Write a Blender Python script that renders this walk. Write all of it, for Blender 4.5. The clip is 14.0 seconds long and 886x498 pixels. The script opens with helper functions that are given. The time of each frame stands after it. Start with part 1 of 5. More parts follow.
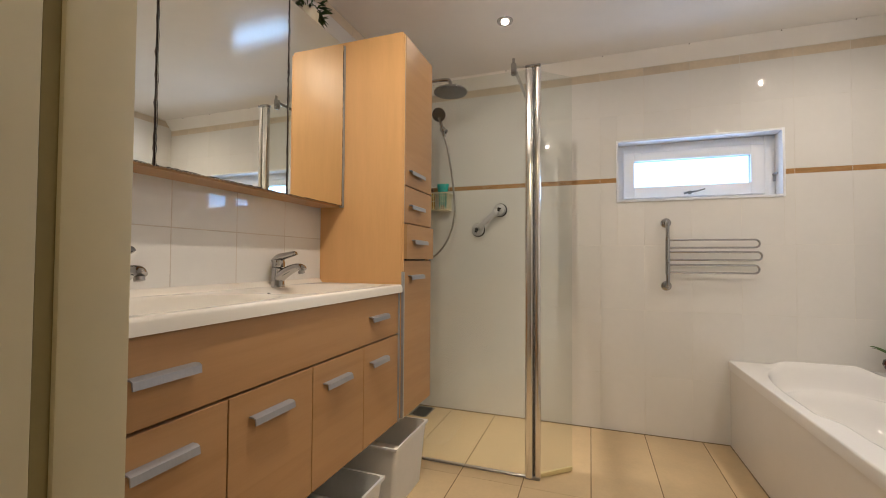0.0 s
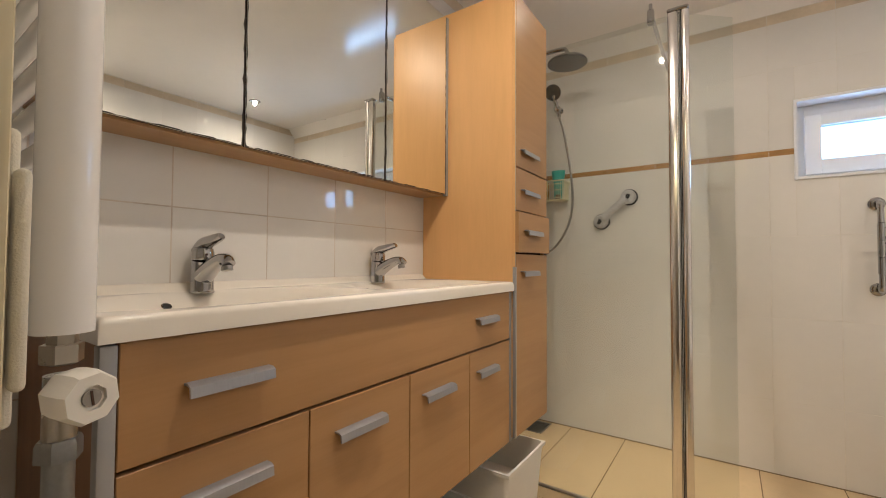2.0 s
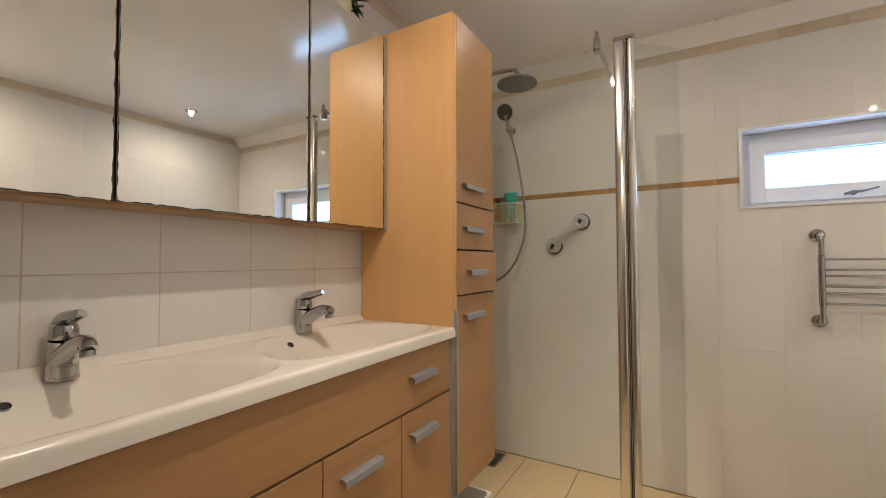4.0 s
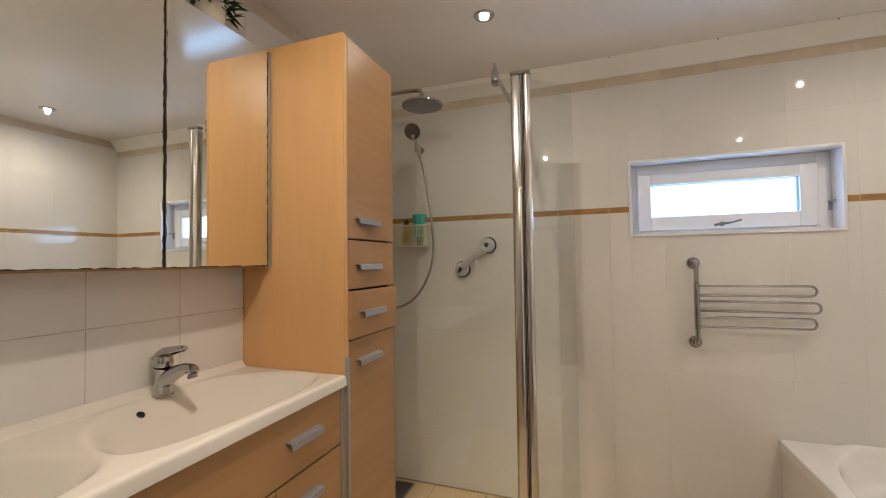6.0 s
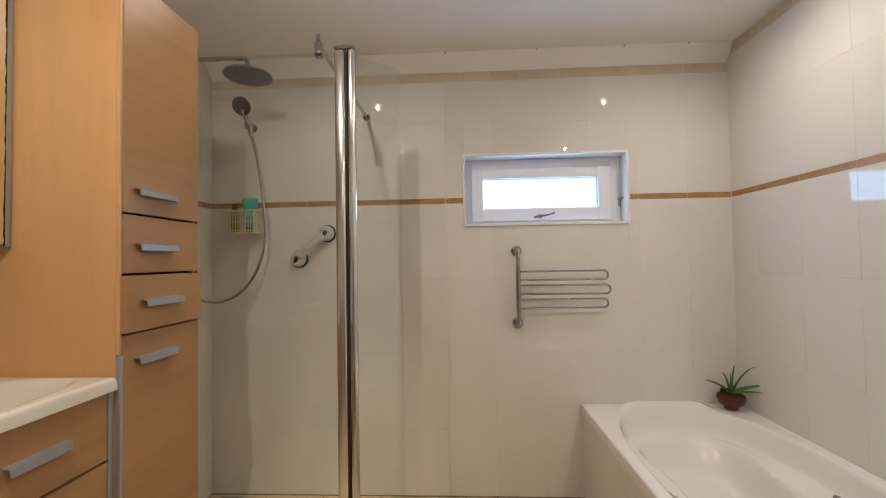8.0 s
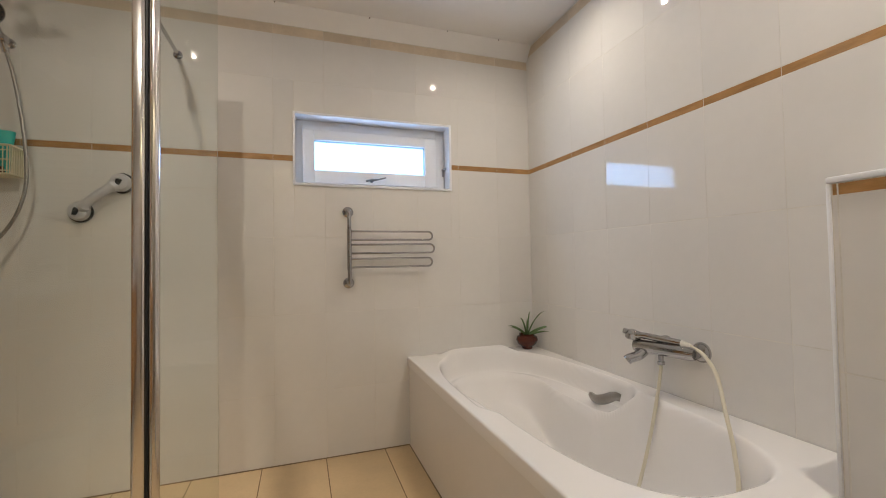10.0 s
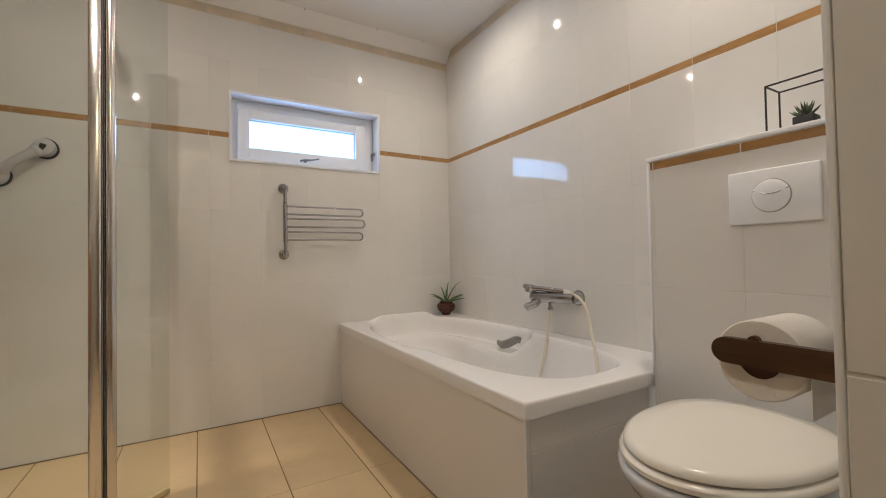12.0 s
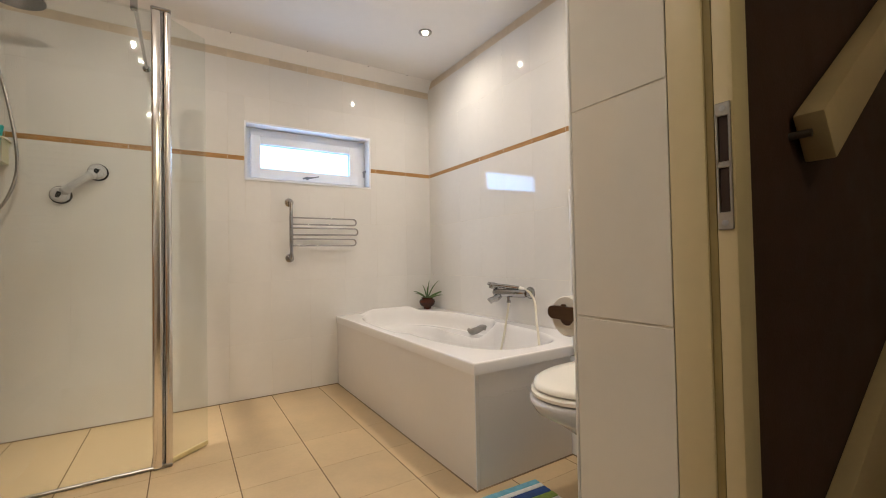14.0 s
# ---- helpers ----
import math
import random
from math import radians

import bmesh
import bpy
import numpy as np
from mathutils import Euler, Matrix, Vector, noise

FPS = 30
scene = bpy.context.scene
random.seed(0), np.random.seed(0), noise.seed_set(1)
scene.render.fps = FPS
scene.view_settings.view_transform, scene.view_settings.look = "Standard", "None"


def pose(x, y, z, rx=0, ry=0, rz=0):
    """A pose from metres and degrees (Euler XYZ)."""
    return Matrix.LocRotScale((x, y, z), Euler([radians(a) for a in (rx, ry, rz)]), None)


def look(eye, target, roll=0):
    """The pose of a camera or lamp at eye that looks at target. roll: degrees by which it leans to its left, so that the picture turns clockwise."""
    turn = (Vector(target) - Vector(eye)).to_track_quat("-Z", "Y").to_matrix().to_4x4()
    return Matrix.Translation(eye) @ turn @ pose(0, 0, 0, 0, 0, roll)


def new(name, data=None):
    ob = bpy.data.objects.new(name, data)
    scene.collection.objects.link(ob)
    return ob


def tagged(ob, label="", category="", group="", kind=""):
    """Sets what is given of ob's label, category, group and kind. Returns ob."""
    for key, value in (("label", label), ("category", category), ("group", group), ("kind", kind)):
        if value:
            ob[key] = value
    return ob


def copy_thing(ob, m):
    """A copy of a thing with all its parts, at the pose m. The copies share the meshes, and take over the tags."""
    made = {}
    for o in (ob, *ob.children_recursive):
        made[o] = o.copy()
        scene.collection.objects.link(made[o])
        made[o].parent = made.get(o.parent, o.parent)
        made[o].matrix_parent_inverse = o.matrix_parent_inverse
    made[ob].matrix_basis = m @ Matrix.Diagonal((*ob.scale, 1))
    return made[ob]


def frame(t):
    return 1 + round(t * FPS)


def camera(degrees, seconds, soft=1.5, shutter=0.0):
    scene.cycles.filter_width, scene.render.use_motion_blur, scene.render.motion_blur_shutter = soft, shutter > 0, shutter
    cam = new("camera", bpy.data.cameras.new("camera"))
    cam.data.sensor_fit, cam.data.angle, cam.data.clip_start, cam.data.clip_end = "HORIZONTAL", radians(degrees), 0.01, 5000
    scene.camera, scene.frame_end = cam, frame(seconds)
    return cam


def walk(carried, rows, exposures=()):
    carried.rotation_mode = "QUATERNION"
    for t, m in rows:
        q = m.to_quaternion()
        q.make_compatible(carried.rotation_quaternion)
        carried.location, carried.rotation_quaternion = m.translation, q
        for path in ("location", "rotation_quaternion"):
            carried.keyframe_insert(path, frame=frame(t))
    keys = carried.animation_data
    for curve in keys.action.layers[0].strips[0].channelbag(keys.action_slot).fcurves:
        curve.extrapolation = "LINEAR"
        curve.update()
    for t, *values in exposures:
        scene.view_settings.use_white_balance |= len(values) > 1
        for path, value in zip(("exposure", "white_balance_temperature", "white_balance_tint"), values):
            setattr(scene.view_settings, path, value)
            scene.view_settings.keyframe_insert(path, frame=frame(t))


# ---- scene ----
# camera and walk: t, x, y, z, yaw, pitch, roll
cam = camera(93.73, 14.0, soft=1.0)
ROWS = [
    (0, 0.8760, 0.2255, 1.0398, 19.545, 1.473, -0.359),
    (0.5, 0.8615, 0.2970, 1.0394, 24.636, 1.440, -0.427),
    (1, 0.8406, 0.3651, 1.0248, 29.035, 1.484, -0.414),
    (1.5, 0.8011, 0.4032, 1.0083, 32.534, 1.607, -0.406),
    (2, 0.7646, 0.4430, 1.0065, 34.485, 1.667, -0.311),
    (4.5, 0.8053, 0.6391, 1.2068, 28.071, 1.738, 0.344),
    (5, 0.8135, 0.6708, 1.2438, 25.733, 1.760, 0.427),
    (5.5, 0.8248, 0.6928, 1.2745, 23.078, 1.728, 0.629),
    (6, 0.8579, 0.7249, 1.2915, 20.020, 1.692, 0.811),
    (6.5, 0.8976, 0.7523, 1.2945, 16.166, 1.636, 0.913),
    (7, 0.9454, 0.7782, 1.2804, 12.191, 1.642, 0.970),
    (7.5, 0.9794, 0.8023, 1.2572, 7.494, 1.615, 0.912),
    (8, 1.0222, 0.8156, 1.2248, 2.766, 1.562, 0.947),
    (8.5, 1.0674, 0.8103, 1.1764, -2.174, 1.547, 0.961),
    (9, 1.0704, 0.8020, 1.1151, -7.984, 1.622, 0.998),
    (11.5, 0.9791, 0.6061, 0.8832, -29.196, 1.264, 1.020),
    (12, 0.8891, 0.5216, 0.8585, -30.400, 1.217, 1.080),
    (12.5, 0.7983, 0.4255, 0.8465, -30.826, 1.114, 1.130),
    (13, 0.7473, 0.3317, 0.8459, -31.084, 1.138, 1.097),
    (13.5, 0.7046, 0.2101, 0.8524, -31.536, 1.277, 1.184),
    (14, 0.6925, 0.0873, 0.8749, -32.060, 1.219, 1.107),
]
walk(cam, [(t, pose(x, y, z, 90 + p, r, yaw)) for t, x, y, z, yaw, p, r in ROWS],
     exposures=[(0.0, 0.10, 6300, 9), (1.5, 0.13, 6400, 9), (2.2, 0.19, 6450, 10), (4.4, -0.08, 6450, 10), (5.0, -0.10, 6450, 10), (7.5, -0.13, 6450, 10), (9.0, -0.12, 6250, 9), (11.4, -0.17, 6250, 9), (12.5, -0.13, 6200, 9), (13.2, -0.01, 6200, 9), (14.0, 0.24, 6300, 9)])

# plan, metres
LX, RX, BY = -0.335, 2.40, 3.00          # left wall, right wall, window wall
CEIL = 2.305
DOOR_L, DOOR_R = 0.48, 1.362             # door opening
NEAR_L, NEAR_R = 0.49, 0.661             # inner faces of the near wall beside the door
Z_ROWS = (0.0, 0.350, 0.743, 1.134, 1.522)
STRIP0, STRIP1 = 1.525, 1.551
BORD0, BORD1 = 2.172, 2.222
SPOTS = ((0.453, 2.374), (2.0, 2.335), (0.43, 1.14), (2.03, 1.15))

# world and lights
world = bpy.data.worlds.new("world")
scene.world = world
world.use_nodes = True
wn = world.node_tree.nodes
sky = wn.new("ShaderNodeTexSky")
sky.sky_type = 'NISHITA'
sky.sun_disc = False
sky.sun_elevation, sky.sun_rotation = radians(30), radians(120)
wn["Background"].inputs["Strength"].default_value = 0.1
world.node_tree.links.new(sky.outputs[0], wn["Background"].inputs[0])

sun = new("sun", bpy.data.lights.new("sun", 'SUN'))
sun.data.energy, sun.data.angle, sun.data.color = 0.8, radians(12), (1.0, 0.96, 0.9)
sun.matrix_world = look((6, -6, 6), (0, 0, 0))

SPOT_W, BEAM_W = 19.5, 19.5        # wide spill and narrow beam of one downlight
for (sx, sy), (ax, ay, dim, beam) in zip(SPOTS, ((0.0, 0.0, 0.36, 13.0), (0.0, 0.0, 0.82, 1.0), (0.35, 1.0, 1.74, 0.80), (0.0, 0.0, 1.04, 1.0))):
    for watts, cone, ax_, ay_ in ((SPOT_W, 178, ax, ay), (BEAM_W * beam, 54, ax * 0.3, ay * 0.3)):
        la = new("downlight_lamp", bpy.data.lights.new("downlight_lamp", 'SPOT'))
        la.data.energy, la.data.color = watts * dim, (1.0, 0.865, 0.725)
        la.data.spot_size, la.data.spot_blend, la.data.shadow_soft_size = radians(cone), 1.0, 0.011
        la.matrix_world = look((sx, sy, CEIL - 0.024), (sx + ax_, sy + ay_ + 0.0001, 0))

day = new("window_daylight", bpy.data.lights.new("window_daylight", 'AREA'))
day.data.shape, day.data.size, day.data.size_y = 'RECTANGLE', 0.60, 0.15
day.data.energy, day.data.color = 2.5, (0.33, 0.58, 1.0)
day.matrix_world = look((1.445, BY + 0.078, 1.58), (1.445, 0, 1.58))

# Unseen fill light added to lift the jambs, nib tiles and stair rail
hall_fill = new("hall_fill_lamp", bpy.data.lights.new("hall_fill_lamp", 'POINT'))
hall_fill.data.energy, hall_fill.data.color, hall_fill.data.shadow_soft_size = 14.0, (1.0, 0.84, 0.56), 0.04
hall_fill.location = (0.75, -1.1, 2.44)

# ---------- materials ----------
def mat(name, col, rough=0.5, metal=0.0, vary=0.06, scale=6.0, bump=0.0, bscale=60.0, rand=0.0, trans=0.0, ior=1.45,
        rvary=0.06, emit=0.0, stretch=(1, 1, 1), spec=0.5, coat=0.0, alpha=1.0):
    m = bpy.data.materials.new(name)
    m.use_nodes = True
    nt = m.node_tree
    N, L = nt.nodes, nt.links
    b = N["Principled BSDF"]
    b.inputs["Base Color"].default_value = (*col, 1)
    b.inputs["Roughness"].default_value = rough
    b.inputs["Metallic"].default_value = metal
    b.inputs["IOR"].default_value = ior
    b.inputs["Transmission Weight"].default_value = trans
    b.inputs["Specular IOR Level"].default_value = spec
    b.inputs["Coat Weight"].default_value = coat
    b.inputs["Alpha"].default_value = alpha
    if emit:
        b.inputs["Emission Color"].default_value = (*col, 1)
        b.inputs["Emission Strength"].default_value = emit
    tc = N.new("ShaderNodeTexCoord")
    mp = N.new("ShaderNodeMapping")
    mp.inputs["Scale"].default_value = stretch
    info = N.new("ShaderNodeObjectInfo")
    add = N.new("ShaderNodeVectorMath")
    add.operation = 'MULTIPLY_ADD'
    sp = N.new("ShaderNodeCombineXYZ")
    for i in range(3):
        L.new(info.outputs["Random"], sp.inputs[i])
    add.inputs[1].default_value = (37.0, 23.0, 11.0)
    L.new(sp.outputs[0], add.inputs[0])
    L.new(tc.outputs["Object"], add.inputs[2])
    L.new(add.outputs[0], mp.inputs[0])
    if vary or rand:
        n1 = N.new("ShaderNodeTexNoise")
        n1.inputs["Scale"].default_value, n1.inputs["Detail"].default_value = scale, 6
        n2 = N.new("ShaderNodeTexNoise")
        n2.inputs["Scale"].default_value, n2.inputs["Detail"].default_value = scale * 9, 3
        L.new(mp.outputs[0], n1.inputs["Vector"])
        L.new(mp.outputs[0], n2.inputs["Vector"])
        s = N.new("ShaderNodeMath")
        s.operation = 'MULTIPLY_ADD'
        s.inputs[1].default_value = 0.4
        L.new(n2.outputs["Fac"], s.inputs[0])
        L.new(n1.outputs["Fac"], s.inputs[2])
        r = N.new("ShaderNodeMapRange")
        r.inputs["From Min"].default_value, r.inputs["From Max"].default_value = 0.45, 0.95
        r.inputs["To Min"].default_value, r.inputs["To Max"].default_value = 1 - vary, 1 + vary
        L.new(s.outputs[0], r.inputs["Value"])
        rr = N.new("ShaderNodeMapRange")
        rr.inputs["To Min"].default_value, rr.inputs["To Max"].default_value = 1 - rand, 1 + rand
        L.new(info.outputs["Random"], rr.inputs["Value"])
        mm = N.new("ShaderNodeMath")
        mm.operation = 'MULTIPLY'
        L.new(r.outputs[0], mm.inputs[0])
        L.new(rr.outputs[0], mm.inputs[1])
        v = N.new("ShaderNodeVectorMath")
        v.operation = 'SCALE'
        v.inputs[0].default_value = col
        L.new(mm.outputs[0], v.inputs["Scale"])
        L.new(v.outputs[0], b.inputs["Base Color"])
        if rvary:
            q = N.new("ShaderNodeMapRange")
            q.inputs["From Min"].default_value, q.inputs["From Max"].default_value = 0.3, 0.7
            q.inputs["To Min"].default_value, q.inputs["To Max"].default_value = max(0.0, rough - rvary * rough), rough + rvary * rough * 2
            L.new(n1.outputs["Fac"], q.inputs["Value"])
            L.new(q.outputs[0], b.inputs["Roughness"])
    if bump:
        n3 = N.new("ShaderNodeTexNoise")
        n3.inputs["Scale"].default_value, n3.inputs["Detail"].default_value = bscale, 3
        L.new(mp.outputs[0], n3.inputs["Vector"])
        bp = N.new("ShaderNodeBump")
        bp.inputs["Strength"].default_value, bp.inputs["Distance"].default_value = bump, 0.002
        L.new(n3.outputs["Fac"], bp.inputs["Height"])
        L.new(bp.outputs[0], b.inputs["Normal"])
    return m


def wood(name, light, dark, stretch, rough=0.38):
    m = mat(name, light, rough, vary=0, bump=0.0)
    nt = m.node_tree
    N, L = nt.nodes, nt.links
    b = N["Principled BSDF"]
    mp = next(n for n in N if n.type == 'MAPPING')
    mp.inputs["Scale"].default_value = stretch
    n1 = N.new("ShaderNodeTexNoise")
    n1.inputs["Scale"].default_value, n1.inputs["Detail"].default_value, n1.inputs["Distortion"].default_value = 3.0, 8, 0.6
    n2 = N.new("ShaderNodeTexNoise")
    n2.inputs["Scale"].default_value, n2.inputs["Detail"].default_value = 26.0, 4
    L.new(mp.outputs[0], n1.inputs["Vector"])
    L.new(mp.outputs[0], n2.inputs["Vector"])
    s = N.new("ShaderNodeMath")
    s.operation = 'MULTIPLY_ADD'
    s.inputs[1].default_value = 0.35
    L.new(n2.outputs["Fac"], s.inputs[0])
    L.new(n1.outputs["Fac"], s.inputs[2])
    rp = N.new("ShaderNodeValToRGB")
    rp.color_ramp.elements[0].position, rp.color_ramp.elements[0].color = 0.42, (*dark, 1)
    rp.color_ramp.elements[1].position, rp.color_ramp.elements[1].color = 0.80, (*light, 1)
    L.new(s.outputs[0], rp.inputs[0])
    L.new(rp.outputs[0], b.inputs["Base Color"])
    bp = N.new("ShaderNodeBump")
    bp.inputs["Strength"].default_value, bp.inputs["Distance"].default_value = 0.03, 0.001
    L.new(n2.outputs["Fac"], bp.inputs["Height"])
    L.new(bp.outputs[0], b.inputs["Normal"])
    return m


def clear_glass(name, tint):
    """Thin clear glass: tinted see-through sheet with a mirror gloss that follows Fresnel."""
    m = bpy.data.materials.new(name)
    m.use_nodes = True
    N, L = m.node_tree.nodes, m.node_tree.links
    N.remove(N["Principled BSDF"])
    clear = N.new("ShaderNodeBsdfTransparent")
    clear.inputs["Color"].default_value = (*tint, 1)
    gloss = N.new("ShaderNodeBsdfGlossy")
    gloss.inputs["Roughness"].default_value = 0.0
    facing = N.new("ShaderNodeLayerWeight")
    facing.inputs["Blend"].default_value = 0.5
    power = N.new("ShaderNodeMath")
    power.operation = 'POWER'
    power.inputs[1].default_value = 5.0
    L.new(facing.outputs["Facing"], power.inputs[0])
    fres = N.new("ShaderNodeMath")
    fres.operation = 'MULTIPLY_ADD'
    fres.inputs[1].default_value, fres.inputs[2].default_value = 0.96, 0.04
    L.new(power.outputs[0], fres.inputs[0])
    mix = N.new("ShaderNodeMixShader")
    L.new(fres.outputs[0], mix.inputs[0])
    L.new(clear.outputs[0], mix.inputs[1])
    L.new(gloss.outputs[0], mix.inputs[2])
    L.new(mix.outputs[0], N["Material Output"].inputs["Surface"])
    return m


M_TILE = mat("white_glazed_tile", (0.75, 0.73, 0.695), 0.022, vary=0.025, scale=3, bump=0.05, bscale=9, rand=0.015)
M_GROUT = mat("light_grout", (0.72, 0.69, 0.63), 0.85, vary=0.12, scale=14, bump=0.3)
# darker grout colour, for the west wall only
M_GROUT_W = mat("west_grey_grout", (0.58, 0.51, 0.44), 0.85, vary=0.2, scale=14, bump=0.3)
M_STRIP = mat("caramel_listello", (0.40, 0.22, 0.085), 0.22, vary=0.22, scale=22, bump=0.1, rand=0.10, stretch=(0.5, 2, 1))
M_BORDER = mat("beige_border_tile", (0.64, 0.54, 0.41), 0.35, vary=0.10, scale=8, rand=0.05)
M_FLOOR = mat("beige_floor_tile", (0.59, 0.44, 0.255), 0.34, vary=0.07, scale=7, bump=0.12, bscale=90, rand=0.045)
M_FGROUT = mat("brown_floor_grout", (0.20, 0.14, 0.08), 0.9, vary=0.15, scale=20, bump=0.3)
M_CEIL = mat("satin_ceiling", (0.90, 0.875, 0.84), 0.14, vary=0.02, scale=2, bump=0.03, bscale=8)
M_PLASTER = mat("plaster", (0.62, 0.58, 0.50), 0.75, vary=0.05, scale=3, bump=0.2, bscale=120)
M_HALL = mat("dark_brown_wallpaper", (0.045, 0.020, 0.012), 0.7, vary=0.15, scale=10, bump=0.25, bscale=160)
M_HFLOOR = mat("hall_floor", (0.22, 0.16, 0.10), 0.5, vary=0.1, scale=4)
M_FRAME = mat("cream_door_paint", (0.64, 0.555, 0.355), 0.38, vary=0.05, scale=4, bump=0.06, bscale=40)
M_OLIVE = mat("olive_groove_shade", (0.28, 0.22, 0.09), 0.7, vary=0.1)
M_RAILW = mat("cream_rail_paint", (0.50, 0.40, 0.24), 0.45, vary=0.06, scale=6)
M_WHITE = mat("white_upvc", (0.86, 0.87, 0.89), 0.30, vary=0.015, scale=5)
M_CER = mat("white_ceramic", (0.84, 0.79, 0.70), 0.17, vary=0.01, scale=3)
M_TUB = mat("white_acrylic", (0.84, 0.82, 0.80), 0.12, vary=0.01, scale=3)
M_PANEL = mat("tub_panel_tile", (0.78, 0.75, 0.72), 0.09, vary=0.015, scale=3, bump=0.06, bscale=10)
M_TOILET = mat("toilet_ceramic", (0.62, 0.62, 0.63), 0.08, vary=0.01, scale=3)
M_SEAT = mat("ivory_seat_plastic", (0.80, 0.76, 0.67), 0.16, vary=0.01, scale=3)
M_CHROME = mat("chrome", (0.47, 0.465, 0.465), 0.045, metal=1.0, vary=0.03, scale=10)
M_SATIN = mat("polished_profile", (0.78, 0.76, 0.74), 0.16, metal=1.0, vary=0.03, scale=10)
M_PIPE = mat("tarnished_pipe", (0.27, 0.275, 0.275), 0.42, metal=0.8, vary=0.15, scale=25)
M_NUT = mat("plated_nut", (0.42, 0.39, 0.34), 0.28, metal=1.0, vary=0.06, scale=20)
M_ALU = mat("satin_aluminium", (0.39, 0.40, 0.43), 0.35, metal=0.6, vary=0.04, scale=30, stretch=(1, 8, 1))
M_GREY = mat("grey_edge_profile", (0.38, 0.38, 0.38), 0.4, metal=0.3, vary=0.04)
M_STEEL = mat("dull_steel", (0.36, 0.345, 0.32), 0.35, metal=1.0, vary=0.08, scale=20)
M_NOZZLE = mat("dark_nozzle_face", (0.035, 0.034, 0.032), 0.4, vary=0.1, scale=60)
M_HEAD = mat("shower_head_face", (0.16, 0.16, 0.16), 0.35, metal=0.6, vary=0.1, scale=60)
M_MIRROR = mat("mirror_silver", (0.91, 0.91, 0.85), 0.0, metal=1.0, vary=0)
M_SILVER = mat("worn_silvering", (0.045, 0.032, 0.022), 0.6, vary=0.3, scale=40)
M_GLASS = clear_glass("shower_glass", (0.950, 0.968, 0.958))
M_PANE = mat("frosted_pane", (0.98, 0.99, 1.0), 0.25, trans=1.0, ior=1.45, vary=0)
M_BLACK = mat("black_rubber", (0.02, 0.02, 0.02), 0.5, vary=0.1)
M_DARK = mat("dark_gap", (0.035, 0.018, 0.012), 0.7, vary=0.1)
# One beech laminate twice: panels in a lit tone, fronts in a shaded tone
M_BWOOD_LIT = wood("beech_upright_lit", (0.77, 0.448, 0.192), (0.71, 0.408, 0.170), (5, 5, 0.5))
M_BWOOD_SHADE = wood("beech_lengthwise_shaded", (0.44, 0.246, 0.107), (0.39, 0.212, 0.088), (6, 0.5, 8))
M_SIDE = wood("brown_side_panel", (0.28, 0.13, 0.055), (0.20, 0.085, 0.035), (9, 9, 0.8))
M_HOLDER = wood("dark_oak", (0.085, 0.042, 0.02), (0.05, 0.024, 0.011), (12, 1.5, 12), 0.4)
M_PAPER = mat("toilet_paper", (0.80, 0.76, 0.69), 0.9, vary=0.04, scale=30, bump=0.4, bscale=200)
M_POT = mat("brown_glazed_pot", (0.075, 0.020, 0.012), 0.22, vary=0.25, scale=14)
M_ALOE = mat("aloe_leaf", (0.10, 0.17, 0.055), 0.4, vary=0.25, scale=20)
M_LEAF = mat("dark_foliage", (0.035, 0.085, 0.02), 0.5, vary=0.3, scale=30)
M_SUCC = mat("succulent_leaf", (0.06, 0.08, 0.04), 0.5, vary=0.3, scale=20)
M_WIRE = mat("black_wire", (0.02, 0.017, 0.015), 0.4, vary=0.05)
M_BASKET = mat("cream_basket_plastic", (0.72, 0.68, 0.48), 0.4, vary=0.04)
M_TEAL = mat("teal_bottle", (0.02, 0.42, 0.38), 0.3, vary=0.05)
M_AMBER = mat("amber_bottle", (0.45, 0.27, 0.04), 0.25, vary=0.08)
M_CAP = mat("dark_cap", (0.06, 0.025, 0.015), 0.4, vary=0.05)
M_HANDLEW = mat("light_grey_plastic", (0.55, 0.54, 0.545), 0.3, vary=0.02)
M_BIN = mat("cloudy_bin_plastic", (0.88, 0.86, 0.82), 0.35, vary=0.03, trans=0.25, ior=1.2)
M_VALVE = mat("white_valve_plastic", (0.80, 0.77, 0.70), 0.35, vary=0.02)
M_RAD = mat("white_enamel", (0.82, 0.81, 0.79), 0.16, vary=0.01)
M_TOWEL = mat("cream_terry", (0.70, 0.66, 0.55), 0.95, vary=0.05, scale=40, bump=0.35, bscale=700)
M_HOSE = mat("cream_hose", (0.68, 0.63, 0.50), 0.4, vary=0.04)
M_MATB = [mat("mat_blue", (0.03, 0.07, 0.22), 0.95, vary=0.2, scale=60, bump=1.0, bscale=300),
          mat("mat_white", (0.72, 0.74, 0.72), 0.95, vary=0.1, scale=60, bump=1.0, bscale=300),
          mat("mat_green", (0.28, 0.40, 0.10), 0.95, vary=0.2, scale=60, bump=1.0, bscale=300),
          mat("mat_sky", (0.16, 0.42, 0.58), 0.95, vary=0.2, scale=60, bump=1.0, bscale=300)]
M_LAMP = mat("lamp_lens", (1.0, 0.90, 0.74), 0.3, vary=0, emit=24.0)
M_SKYGLOW = mat("white_daylight", (0.40, 0.67, 1.0), 0.9, vary=0, emit=3.0)
M_SEALANT = mat("aged_sealant", (0.25, 0.19, 0.12), 0.6, vary=0.25, scale=12)
M_SEAL = mat("yellowed_seal", (0.62, 0.52, 0.27), 0.35, vary=0.1, scale=20)

# ---------- mesh helpers ----------
ORIG = {}


